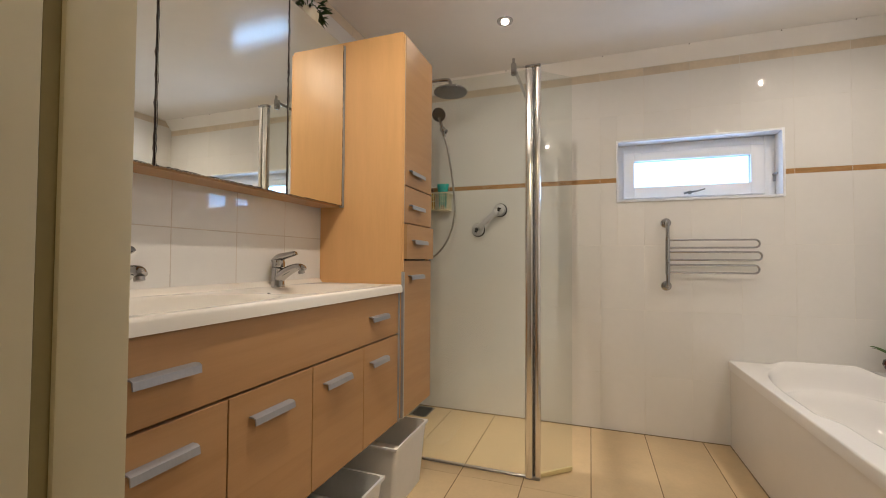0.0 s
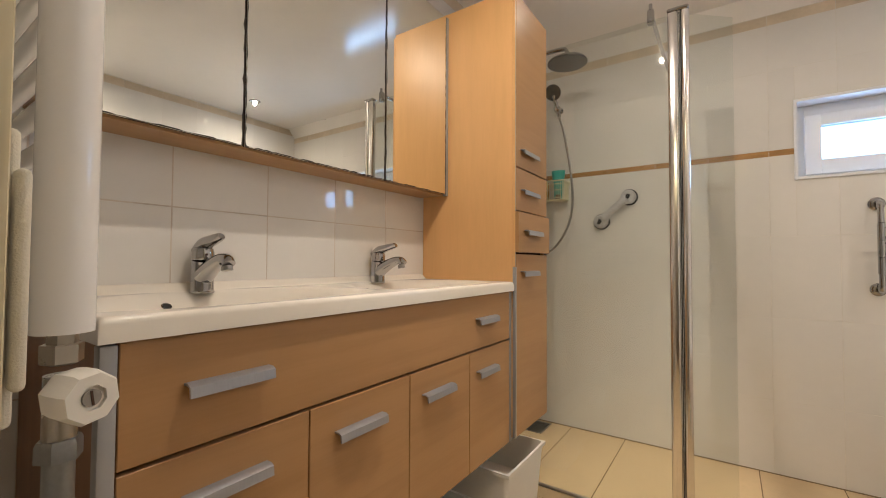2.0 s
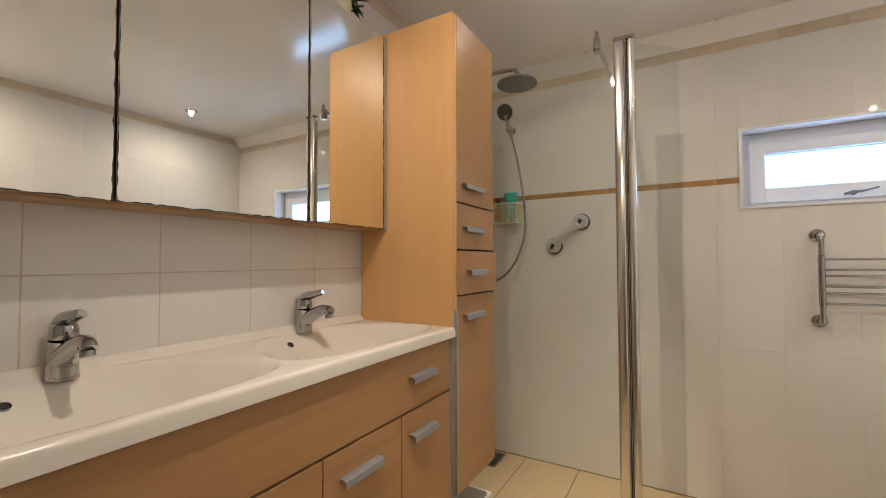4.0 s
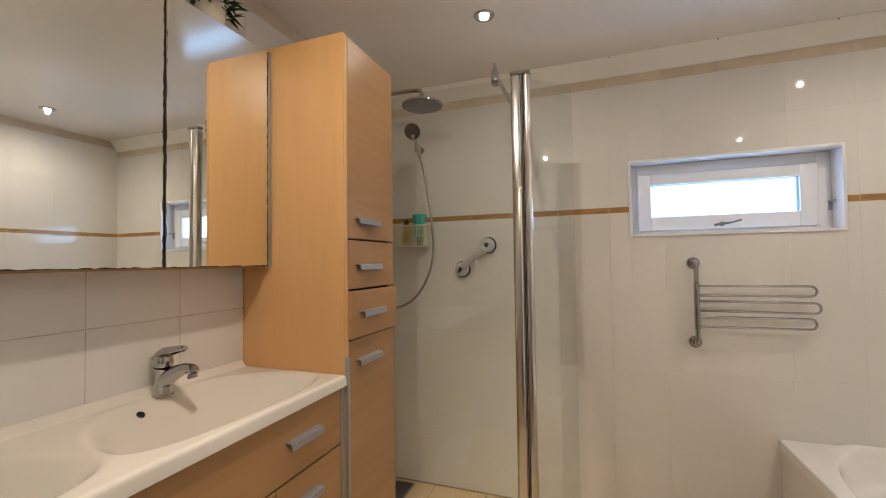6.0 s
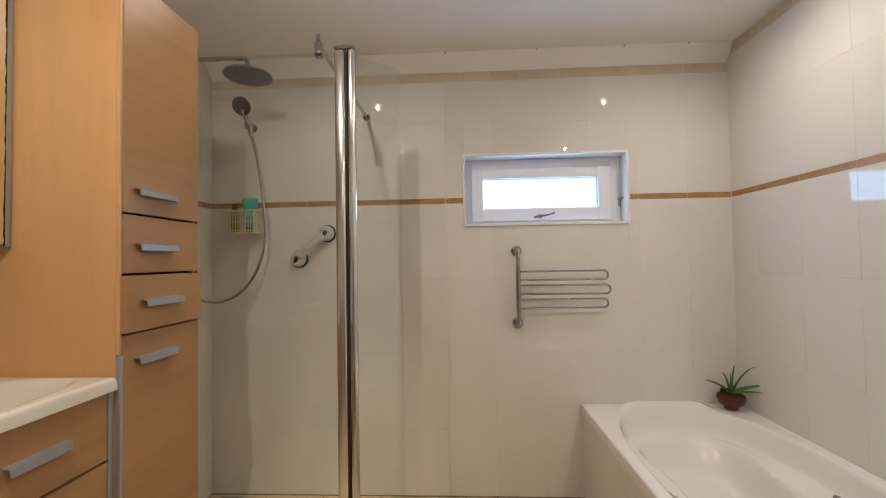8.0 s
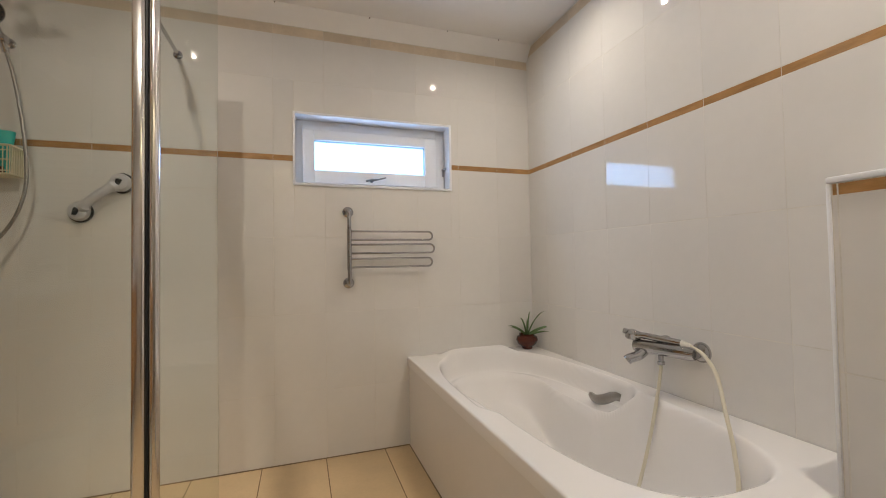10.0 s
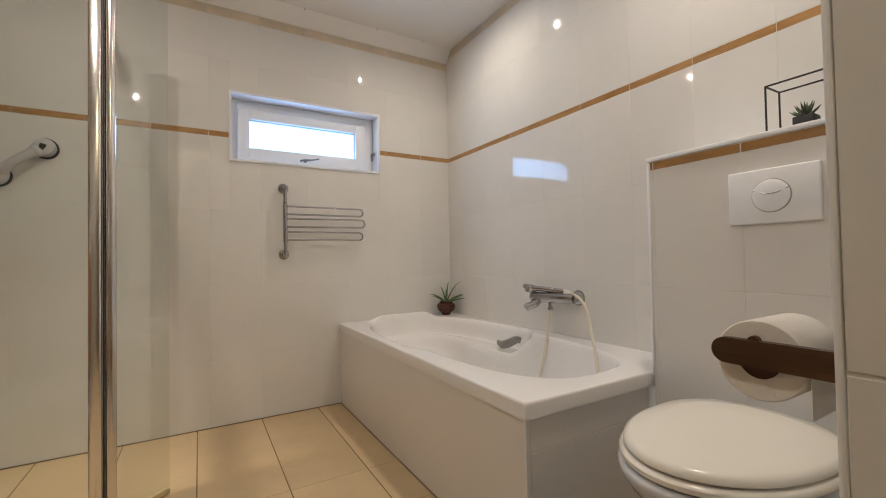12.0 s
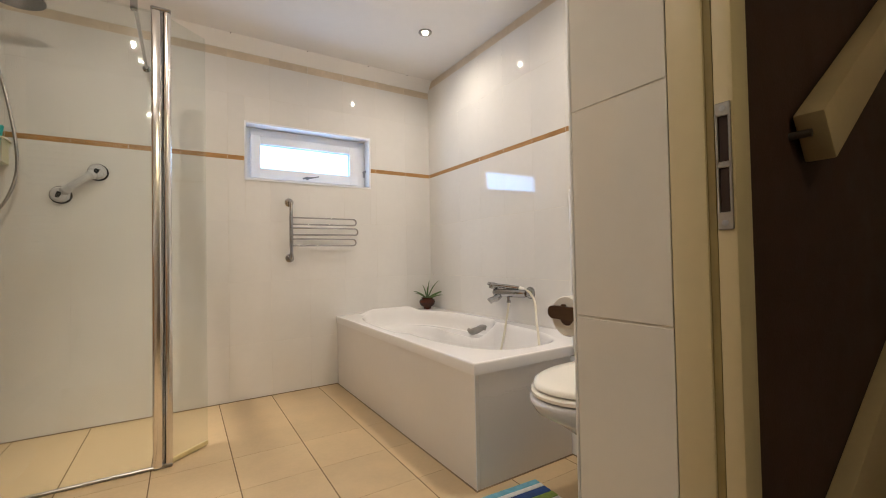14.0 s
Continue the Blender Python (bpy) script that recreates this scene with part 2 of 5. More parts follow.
def box(x0, x1, y0, y1, z0, z1, bev=0.0015, seg=1):
    bm = bmesh.new()
    bmesh.ops.create_cube(bm, size=1.0)
    for v in bm.verts:
        v.co = Vector(((x0 + x1) / 2 + v.co.x * (x1 - x0), (y0 + y1) / 2 + v.co.y * (y1 - y0), (z0 + z1) / 2 + v.co.z * (z1 - z0)))
    if bev:
        bmesh.ops.bevel(bm, geom=bm.edges[:], offset=bev, segments=seg, profile=0.5, affect='EDGES')
    return bm


def merge(*bms):
    out = bmesh.new()
    for b in bms:
        me = bpy.data.meshes.new("tmp")
        b.to_mesh(me)
        out.from_mesh(me)
        bpy.data.meshes.remove(me)
        b.free()
    return out


def spun(bm, m):
    bmesh.ops.transform(bm, matrix=m, verts=bm.verts[:])
    return bm


def smooth_path(pts, n=8):
    pts = [Vector(p) for p in pts]
    P = [2 * pts[0] - pts[1]] + pts + [2 * pts[-1] - pts[-2]]
    out = []
    for i in range(1, len(P) - 2):
        a, b, c, d = P[i - 1:i + 3]
        for k in range(n):
            t = k / n
            out.append(0.5 * (2 * b + (c - a) * t + (2 * a - 5 * b + 4 * c - d) * t * t + (3 * b - a - 3 * c + d) * t ** 3))
    out.append(pts[-1])
    return out


def tube(pts, r, seg=10, caps=True, flat=1.0):
    """Round bar along a path; r is one radius or one a point."""
    pts = [Vector(p) for p in pts]
    bm = bmesh.new()
    rings = []
    up = None
    for i, p in enumerate(pts):
        d = (pts[min(i + 1, len(pts) - 1)] - pts[max(i - 1, 0)]).normalized()
        if up is None:
            up = d.orthogonal().normalized()
        up = (up - d * up.dot(d)).normalized()
        side = d.cross(up)
        rad = r[i] if isinstance(r, (list, tuple)) else r
        rings.append([bm.verts.new(p + rad * (math.cos(a) * up + flat * math.sin(a) * side)) for a in (2 * math.pi * k / seg for k in range(seg))])
    for a, b in zip(rings, rings[1:]):
        for k in range(seg):
            bm.faces.new((a[k], a[(k + 1) % seg], b[(k + 1) % seg], b[k]))
    if caps:
        bm.faces.new(rings[0][::-1])
        bm.faces.new(rings[-1])
    return bm


def lathe(profile, c=(0, 0, 0), seg=32):
    bm = bmesh.new()
    rings = []
    for r, z in profile:
        rings.append([bm.verts.new((c[0] + r * math.cos(a), c[1] + r * math.sin(a), c[2] + z)) for a in (2 * math.pi * k / seg for k in range(seg))])
    for a, b in zip(rings, rings[1:]):
        for k in range(seg):
            bm.faces.new((a[k], a[(k + 1) % seg], b[(k + 1) % seg], b[k]))
    bm.faces.new(rings[0][::-1])
    bm.faces.new(rings[-1])
    return bm


def disc_to(axis_from, axis_to, profile, seg=28):
    """A turned piece along an axis: profile of radius and distance."""
    a, b = Vector(axis_from), Vector(axis_to)
    bm = lathe(profile, seg=seg)
    q = Vector((0, 0, 1)).rotation_difference((b - a).normalized())
    return spun(bm, Matrix.Translation(a) @ q.to_matrix().to_4x4())


def mesh_from(name, bm, material, angle=35):
    bmesh.ops.recalc_face_normals(bm, faces=bm.faces[:])
    me = bpy.data.meshes.new(name)
    bm.to_mesh(me)
    bm.free()
    me.materials.append(material)
    me.shade_smooth()
    me.set_sharp_from_angle(angle=radians(angle))
    return me


def thing(name, label, category, at=(0, 0, 0), group="", kind=""):
    ob = new(name)
    ob.empty_display_size = 0.05
    ob.location = at
    ORIG[ob] = Vector(at)
    return tagged(ob, label, category, group, kind)


def part(name, bm, material, parent, label="", angle=35):
    o = ORIG.get(parent, Vector())
    bmesh.ops.translate(bm, verts=bm.verts[:], vec=-o)
    ob = new(name, mesh_from(name, bm, material, angle))
    ob.parent = parent
    ORIG[ob] = o
    return tagged(ob, label)


def solid(name, bm, material, label, category, kind="", group="", at=None, angle=35):
    if at is not None:
        bmesh.ops.translate(bm, verts=bm.verts[:], vec=-Vector(at))
    ob = new(name, mesh_from(name, bm, material, angle))
    if at is not None:
        ob.location = at
    ORIG[ob] = Vector(at) if at is not None else Vector()
    return tagged(ob, label, category, group, kind)


# ---------- the shell ----------
def shell(name, bm, material, label, category):
    return solid(name, bm, material, label, category, "structure")


G = 0.0006  # grout lies this far behind the tile faces
floor = shell("floor", box(LX - 0.15, RX + 0.15, 0.35, BY + 0.15, -0.12, -G, 0), M_FGROUT, "brown grout bed under beige floor tiles", "floor")
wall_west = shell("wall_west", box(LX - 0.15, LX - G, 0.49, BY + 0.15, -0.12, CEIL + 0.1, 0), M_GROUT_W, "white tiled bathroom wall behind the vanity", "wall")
wall_east = shell("wall_east", box(RX + G, RX + 0.15, 0.49, BY + 0.15, -0.12, CEIL + 0.1, 0), M_GROUT, "white tiled bathroom wall beside the bathtub", "wall")
W0, W1, WB, WT = 1.034, 1.883, 1.406, 1.776
wall_north = shell("wall_north", merge(
    box(LX - G, W0, BY + G, BY + 0.26, -0.12, CEIL + 0.1, 0), box(W1, RX + G, BY + G, BY + 0.26, -0.12, CEIL + 0.1, 0),
    box(W0, W1, BY + G, BY + 0.26, -0.12, WB, 0), box(W0, W1, BY + G, BY + 0.26, WT, CEIL + 0.1, 0)),
    M_GROUT, "white tiled bathroom wall with a small window", "wall")
wall_south = shell("wall_south", box(DOOR_R + 0.001 + G, RX + G, 0.461, NEAR_R - G, -0.12, CEIL + 0.1, 0), M_GROUT, "tiled nib wall beside the doorway", "wall")
wall_south_2 = shell("wall_south_2", box(LX - G, DOOR_L - 0.02, 0.40, NEAR_L, -0.12, CEIL + 0.1, 0), M_PLASTER, "plain pale wall behind the towel radiator", "wall")
wall_lintel = shell("wall_lintel", box(DOOR_L - 0.02, DOOR_R + G, 0.42, NEAR_L, 2.10, CEIL + 0.1, 0), M_PLASTER, "plain wall over the doorway", "wall")
ceiling = shell("ceiling", box(LX - 0.15, RX + 0.15, 0.40, BY + 0.2, CEIL, CEIL + 0.1, 0), M_CEIL, "satin off-white bathroom ceiling", "ceiling")


def prism(poly, x0, x1):
    """Polygon of (y, z) drawn out along x."""
    bm = bmesh.new()
    a = [bm.verts.new((x0, y, z)) for y, z in poly]
    b = [bm.verts.new((x1, y, z)) for y, z in poly]
    n = len(poly)
    for i in range(n):
        bm.faces.new((a[i], a[(i + 1) % n], b[(i + 1) % n], b[i]))
    bm.faces.new(a)
    bm.faces.new(b[::-1])
    return bm


cove = shell("ceiling_cove", prism(((BY - 0.001, BORD1 + 0.002), (BY - 0.062, CEIL - 0.001), (BY - 0.001, CEIL - 0.001)), LX + 0.001, RX - 0.001), M_CEIL, "sloping white board along the ceiling edge", "ceiling trim")
for sx in (0.35, 0.95, 1.42, 1.86, 2.18):
    part("screw", disc_to((sx, BY - 0.060, CEIL - 0.004), (sx, BY - 0.064, CEIL - 0.008), ((0.003, 0), (0.003, 0.002)), 8), M_DARK, cove)

# hall round the camera's start
hall = shell("hall_wall", merge(box(-1.0, -0.9, -1.4, 0.40, -0.12, 2.5, 0), box(-1.0, 3.4, -1.5, -1.4, -0.12, 2.5, 0), box(3.4, 3.5, -1.5, 0.42, -0.12, 2.5, 0)), M_PLASTER, "plain pale hall walls", "wall")
hall_wall_brown = shell("hall_wall_brown", box(1.432, 3.4, 0.42, 0.468, -0.12, 2.5, 0), M_HALL, "dark brown papered hall wall beside the stairs", "wall")
hall_wall_pale = shell("hall_wall_pale", box(-0.9, 0.41, 0.36, 0.40, -0.12, 2.5, 0), M_PLASTER, "plain pale hall wall", "wall")
hall_floor = shell("hall_floor", box(-1.0, 3.5, -1.5, 0.348, -0.12, -0.002, 0), M_HFLOOR, "brown hall floor", "floor")
hall_ceiling = shell("hall_ceiling", box(-1.0, 3.5, -1.5, 0.42, 2.5, 2.6, 0), M_PLASTER, "plain hall ceiling", "ceiling")

# door frame: two jambs with a rebate, and a head
def jamb(name, x, s):
    fr = thing(name, "cream painted wooden door jamb with a rebate", "door frame", (x, 0.42, 0), kind="structure")
    a, b = sorted((x, x + s * 0.055))
    g0, g1, end = (0.393, 0.404, 0.4595) if s > 0 else (0.421, 0.433, 0.489)
    part("stop", box(a, b, g1, end, 0, 2.10, 0.003, 2), M_FRAME, fr)
    e0, e1 = sorted((x + s * (0.004 if s > 0 else 0.005), x + s * 0.055))
    # strip filling the rebate groove, its shade put into the olive colour
    part("draught_seal", box(e0, e1, g0, g1, 0, 2.10, 0), M_OLIVE, fr, "olive strip for the shadow in the rebate groove")
    a, b = sorted((x + s * (0.004 if s > 0 else 0.003), x + s * 0.055))
    part("rebate", box(a, b, 0.366 if s > 0 else 0.347, g0, 0, 2.10, 0.003, 2), M_FRAME, fr)
    return fr


door_frame_1 = jamb("door_frame_1", DOOR_R, 1)
door_frame_2 = jamb("door_frame_2", DOOR_L, -1)
head = thing("door_frame_3", "cream painted head of the door frame", "door frame", (0.92, 0.42, 2.06), kind="structure")
part("head", box(DOOR_L + 0.001, DOOR_R - 0.001, 0.35, 0.488, 2.05, 2.10, 0.003), M_FRAME, head)
plate = thing("strike_plate", "steel strike plate screwed to the cream door jamb", "strike plate", (1.364, 0.38, 1.0))
px, y0, y1 = 1.3625, 0.3695, 0.3905
part("plate", merge(box(px, px + 0.004, y0, y1, 1.075, 1.095, 0.001), box(px, px + 0.004, y0, y1, 0.999, 1.008, 0.001), box(px, px + 0.004, y0, y1, 0.908, 0.934, 0.001),
     box(px, px + 0.004, y0, y0 + 0.0035, 0.93, 1.08, 0.0005), box(px, px + 0.004, y1 - 0.0035, y1, 0.93, 1.08, 0.0005)), M_STEEL, plate)
part("bolt_hole", box(px + 0.0028, px + 0.0036, y0 + 0.003, y1 - 0.003, 1.007, 1.076, 0), M_DARK, plate)
part("latch_hole", box(px + 0.0028, px + 0.0036, y0 + 0.003, y1 - 0.003, 0.933, 1.0, 0), M_DARK, plate)
for z in (1.086, 0.918):
    part("screw", disc_to((px + 0.001, 0.380, z), (px - 0.001, 0.380, z), ((0.0045, 0), (0.0045, 0.0014), (0.003, 0.0018)), 14), M_ALU, plate)

# stair rail and string in the hall
def slanted(p0, p1, w, h, bev=0.004):
    a, b = Vector(p0), Vector(p1)
    bm = box(0, (b - a).length, -w / 2, w / 2, -h, 0, bev, 2)
    return spun(bm, Matrix.Translation(a) @ Matrix.Rotation(-math.atan2(b.z - a.z, b.x - a.x), 4, 'Y'))


rail = thing("stair_handrail", "cream painted wooden stair handrail on the brown hall wall", "handrail", (1.72, 0.386, 1.1))
part("bar", slanted((1.720, 0.386, 1.142), (2.91, 0.386, 1.954), 0.05, 0.105), M_RAILW, rail)
part("bracket", disc_to((1.734, 0.43, 1.106), (1.734, 0.38, 1.106), ((0.008, 0), (0.008, 0.045)), 12), M_STEEL, rail, "steel bracket pin")
part("bracket", disc_to((2.6, 0.43, 1.69), (2.6, 0.38, 1.69), ((0.008, 0), (0.008, 0.045)), 12), M_STEEL, rail, "steel bracket pin")
string = solid("stair_string", slanted((1.50, 0.40, 0.16), (3.30, 0.40, 1.15), 0.038, 0.26), M_RAILW, "cream painted stair string along the brown wall", "stair string", "structure")

# window
win = thing("window_1", "small white plastic top-hung window in a deep white reveal", "window", ((W0 + W1) / 2, BY + 0.1, WB), kind="structure")
RV = 0.006
part("reveal", merge(box(W0, W0 + RV, BY - 0.003, BY + 0.26, WB, WT, 0), box(W1 - RV, W1, BY - 0.003, BY + 0.26, WB, WT, 0),
     box(W0 + RV, W1 - RV, BY - 0.003, BY + 0.26, WB, WB + RV, 0), box(W0 + RV, W1 - RV, BY - 0.003, BY + 0.26, WT - RV, WT, 0)), M_WHITE, win)


def ring(x0, x1, z0, z1, l, r, b, t, ya, yb, bev=0.004):
    return merge(box(x0, x0 + l, ya, yb, z0, z1, bev, 2), box(x1 - r, x1, ya, yb, z0, z1, bev, 2),
                 box(x0 + l - 0.001, x1 - r + 0.001, ya, yb, z0, z0 + b, bev, 2), box(x0 + l - 0.001, x1 - r + 0.001, ya, yb, z1 - t, z1, bev, 2))


part("window_frame", merge(ring(W0 + RV, W1 - RV, WB + RV, WT - RV, 0.038, 0.053, 0.020, 0.050, BY + 0.092, BY + 0.126), ring(W0 + RV, W1 - RV, WB + RV, WT - RV, 0.060, 0.090, 0.050, 0.085, BY + 0.1262, BY + 0.155, 0)), M_WHITE, win)
part("trim", ring(W0 - 0.006, W1 + 0.006, WB - 0.006, WT + 0.006, 0.013, 0.013, 0.013, 0.013, BY - 0.007, BY - 0.0032, 0.001), M_WHITE, win, "narrow white edge trim")
sash = part("sash", ring(W0 + 0.043, W1 - 0.063, WB + 0.0255, WT - 0.0595, 0.060, 0.067, 0.0685, 0.0545, BY + 0.070, BY + 0.124), M_WHITE, win)
part("gasket", ring(W0 + 0.100, W1 - 0.127, WB + 0.091, WT - 0.111, 0.004, 0.004, 0.004, 0.004, BY + 0.086, BY + 0.10, 0), M_GREY, sash, "grey rubber gasket")
pane = part("pane", box(W0 + 0.101, W1 - 0.128, BY + 0.108, BY + 0.114, WB + 0.092, WT - 0.112, 0), M_PANE, win, "frosted glass pane full of daylight")
pane.visible_shadow = False
part("handle", merge(tube(smooth_path(((1.405, BY + 0.046, 1.446), (1.43, BY + 0.042, 1.452), (1.47, BY + 0.040, 1.456), (1.515, BY + 0.042, 1.468))), [0.006] * 8 + [0.0055] * 8 + [0.004] * 9, 10),
     disc_to((1.44, BY + 0.067, 1.453), (1.44, BY + 0.042, 1.453), ((0.011, 0), (0.011, 0.008), (0.006, 0.01), (0.006, 0.026)))), M_HEAD, win, "grey metal handle")
part("stay_bracket", merge(box(W1 - 0.022, W1 - 0.007, BY + 0.05, BY + 0.10, 1.535, 1.545, 0.001), box(W1 - 0.02, W1 - 0.008, BY + 0.085, BY + 0.095, 1.50, 1.54, 0.001)), M_ALU, win, "small metal stay")
glow = shell("backdrop", box(W0 - 1.2, W1 + 1.2, 3.75, 3.76, 0.9, 2.6, 0), M_SKYGLOW, "bright overcast daylight outside the window", "backdrop")

# ---------- handles ----------
def pull(name, parent, x, y0, y1, z):
    """Flat angled bar handle, bent over at the top, on a front at x."""
    bm = bmesh.new()
    prof = ((0.0, 0.009), (0.014, 0.009), (0.021, 0.005), (0.0230, -0.011), (0.0195, -0.0115), (0.0175, 0.0035), (0.013, 0.0055), (0.0, 0.0055))
    a = [bm.verts.new((x + px_, y0, z + pz)) for px_, pz in prof]
    b = [bm.verts.new((x + px_, y1, z + pz)) for px_, pz in prof]
    n = len(prof)
    for i in range(n):
        bm.faces.new((a[i], a[(i + 1) % n], b[(i + 1) % n], b[i]))
    bm.faces.new(a)
    bm.faces.new(b[::-1])
    return part(name, bm, M_ALU, parent, "brushed grey metal bar handle")


# ---------- vanity ----------
VX = 0.088
van = thing("vanity_cabinet", "wall-hung double vanity cabinet in light beech laminate", "vanity", (-0.1, 1.26, 0.335))
part("carcass", box(LX + 0.002, VX - 0.022, 0.662, 1.874, 0.345, 0.80, 0), M_DARK, van)
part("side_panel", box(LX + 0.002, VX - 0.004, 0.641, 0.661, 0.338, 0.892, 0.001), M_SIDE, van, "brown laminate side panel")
part("edge_profile", box(VX - 0.02, VX + 0.002, 0.638, 0.6585, 0.336, 0.892, 0.002, 2), M_GREY, van, "grey metal edge profile")
part("edge_profile", box(VX - 0.02, VX + 0.002, 1.868, 1.884, 0.336, 0.892, 0.002, 2), M_GREY, van, "grey metal edge profile")
fronts = ((0.6605, 1.866, 0.7205, 0.8935, "drawer_front", ((0.742, 0.882), (1.617, 1.750)), 0.812),
          (0.6605, 0.9705, 0.338, 0.7140, "door", ((0.742, 0.882),), 0.644),
          (0.9735, 1.2805, 0.338, 0.7140, "door", ((1.035, 1.178),), 0.643),
          (1.2835, 1.5795, 0.338, 0.7140, "door", ((1.334, 1.475),), 0.642),
          (1.5825, 1.866, 0.338, 0.7140, "door", ((1.622, 1.752),), 0.641))
for y0, y1, z0, z1, nm, hs, hz in fronts:
    d = part(nm, box(VX - 0.0185, VX, y0, y1, z0, z1, 0.0012), M_BWOOD_SHADE, van)
    for h0, h1 in hs:
        pull("handle", d, VX - 0.0005, h0, h1, hz)


# double wash basin: one moulded top with two bowls
def basin_z(x, y):
    z = 0.931
    for cy in (0.940, 1.566):
        du = x + 0.050
        u, w = (du / 0.122 if du > 0 else -du / 0.268), abs(y - cy) / 0.309
        q = (u ** 3.2 if du > 0 else u ** 1.7) + w ** 2.3
        if q < 1:
            s = 1 - q
            z -= 0.124 * (s * s * (3 - 2 * s)) ** 0.95
    e = max(0.0, 1 - (x - LX) / 0.030)
    z += 0.020 * (e * e * (3 - 2 * e))
    for d in (0.100 - x, y - 0.633, 1.884 - y):
        if d < 0.010:
            z -= 0.010 - math.sqrt(max(0.0, 0.0001 - (0.010 - max(d, 0)) ** 2))
    return z


def sheet(fx, xs, ys, skirt):
    """Height field with a skirt down to a level, closed below."""
    bm = bmesh.new()
    g = [[bm.verts.new((x, y, fx(x, y))) for y in ys] for x in xs]
    for i in range(len(xs) - 1):
        for j in range(len(ys) - 1):
            bm.faces.new((g[i][j], g[i + 1][j], g[i + 1][j + 1], g[i][j + 1]))
    rim = [g[i][0] for i in range(len(xs))] + [g[-1][j] for j in range(1, len(ys))] + [g[i][-1] for i in range(len(xs) - 2, -1, -1)] + [g[0][j] for j in range(len(ys) - 2, 0, -1)]
    low = [bm.verts.new((v.co.x, v.co.y, skirt)) for v in rim]
    n = len(rim)
    for i in range(n):
        bm.faces.new((rim[i], rim[(i + 1) % n], low[(i + 1) % n], low[i]))
    return bm


def steps(a, b, n, fine=()):
    s = sorted(set([round(a + (b - a) * i / n, 5) for i in range(n + 1)] + [round(f, 5) for f in fine]))
    return s


xs = steps(LX + 0.001, 0.100, 66, [0.100 - k for k in (0.001, 0.0025, 0.005, 0.0075)] + [LX + 0.001 + k * 0.005 for k in range(7)])
ys = steps(0.633, 1.884, 170, [0.634, 0.6355, 0.638, 0.6405, 1.883, 1.8815, 1.879])
basin = thing("washbasin", "cream ceramic double washbasin top with two moulded bowls", "washbasin", (-0.1, 1.26, 0.894))
part("basin_top", sheet(basin_z, xs, ys, 0.896), M_CER, basin, angle=60)
for cy in (0.940, 1.566):
    part("drain", disc_to((-0.060, cy, 0.807), (-0.060, cy, 0.85), ((0.030, 0), (0.030, 0.004), (0.020, 0.007), (0.004, 0.005))), M_CHROME, basin, "round chrome drain")
for cy in (0.855, 1.478):
    x = -0.258
    p = Vector((x, cy, basin_z(x, cy)))
    nrm = Vector((basin_z(x - 0.004, cy) - basin_z(x + 0.004, cy), 0, 0.008)).normalized()
    part("overflow_ring", disc_to(p - nrm * 0.004, p + nrm, ((0.0105, 0), (0.0105, 0.006), (0.008, 0.0065), (0.008, 0.005))), M_CHROME, basin, "chrome overflow ring")
    part("overflow_hole", disc_to(p - nrm * 0.004, p + nrm, ((0.0078, 0), (0.0078, 0.0058)), 20), M_BLACK, basin, "black overflow hole")


def basin_tap(at):
    x, y, z = at
    t = thing("basin_tap", "chrome single-lever tap standing on the washbasin", "tap", at, group="taps on the washbasin")
    body = smooth_path(((x, y, z), (x, y, z + 0.03), (x + 0.002, y, z + 0.065), (x + 0.004, y, z + 0.078)), 6)
    rad = [0.0265 - 0.001 * min(1, i / 8) for i in range(len(body))]
    part("body", merge(tube(body, rad, 24), lathe(((0.0275, 0), (0.0275, 0.004), (0.0255, 0.006)), (x, y, z))), M_CHROME, t)
    sp = smooth_path(((x + 0.006, y, z + 0.040), (x + 0.045, y, z + 0.063), (x + 0.088, y, z + 0.080), (x + 0.112, y, z + 0.080), (x + 0.122, y, z + 0.070)), 6)
    part("spout", tube(sp, [0.0245 - 0.010 * min(1, i / 14) for i in range(len(sp))], 18), M_CHROME, t)
    part("aerator", disc_to((x + 0.113, y, z + 0.066), (x + 0.117, y, z + 0.05), ((0.0125, 0), (0.0125, 0.010), (0.009, 0.0105))), M_STEEL, t, "round aerator")
    part("cartridge", lathe(((0.0235, 0.080), (0.0245, 0.084), (0.0245, 0.098), (0.022, 0.108), (0.012, 0.114)), (x + 0.003, y, z)), M_CHROME, t)
    lv = smooth_path(((x - 0.012, y, z + 0.098), (x + 0.010, y, z + 0.118), (x + 0.045, y, z + 0.127), (x + 0.078, y, z + 0.134), (x + 0.088, y, z + 0.136)), 6)
    part("lever", tube(lv, [0.016 - 0.010 * i / (len(lv) - 1) for i in range(len(lv))], 14, flat=1.35), M_CHROME, t)
    part("red_blue_dot", disc_to((x + 0.027, y - 0.004, z + 0.093), (x + 0.0295, y - 0.004, z + 0.093), ((0.003, 0), (0.003, 0.001)), 10), M_CAP, t)
    return t


tap = basin_tap((-0.297, 1.565, 0.926))
copy_thing(tap, pose(-0.297, 0.948, 0.926))

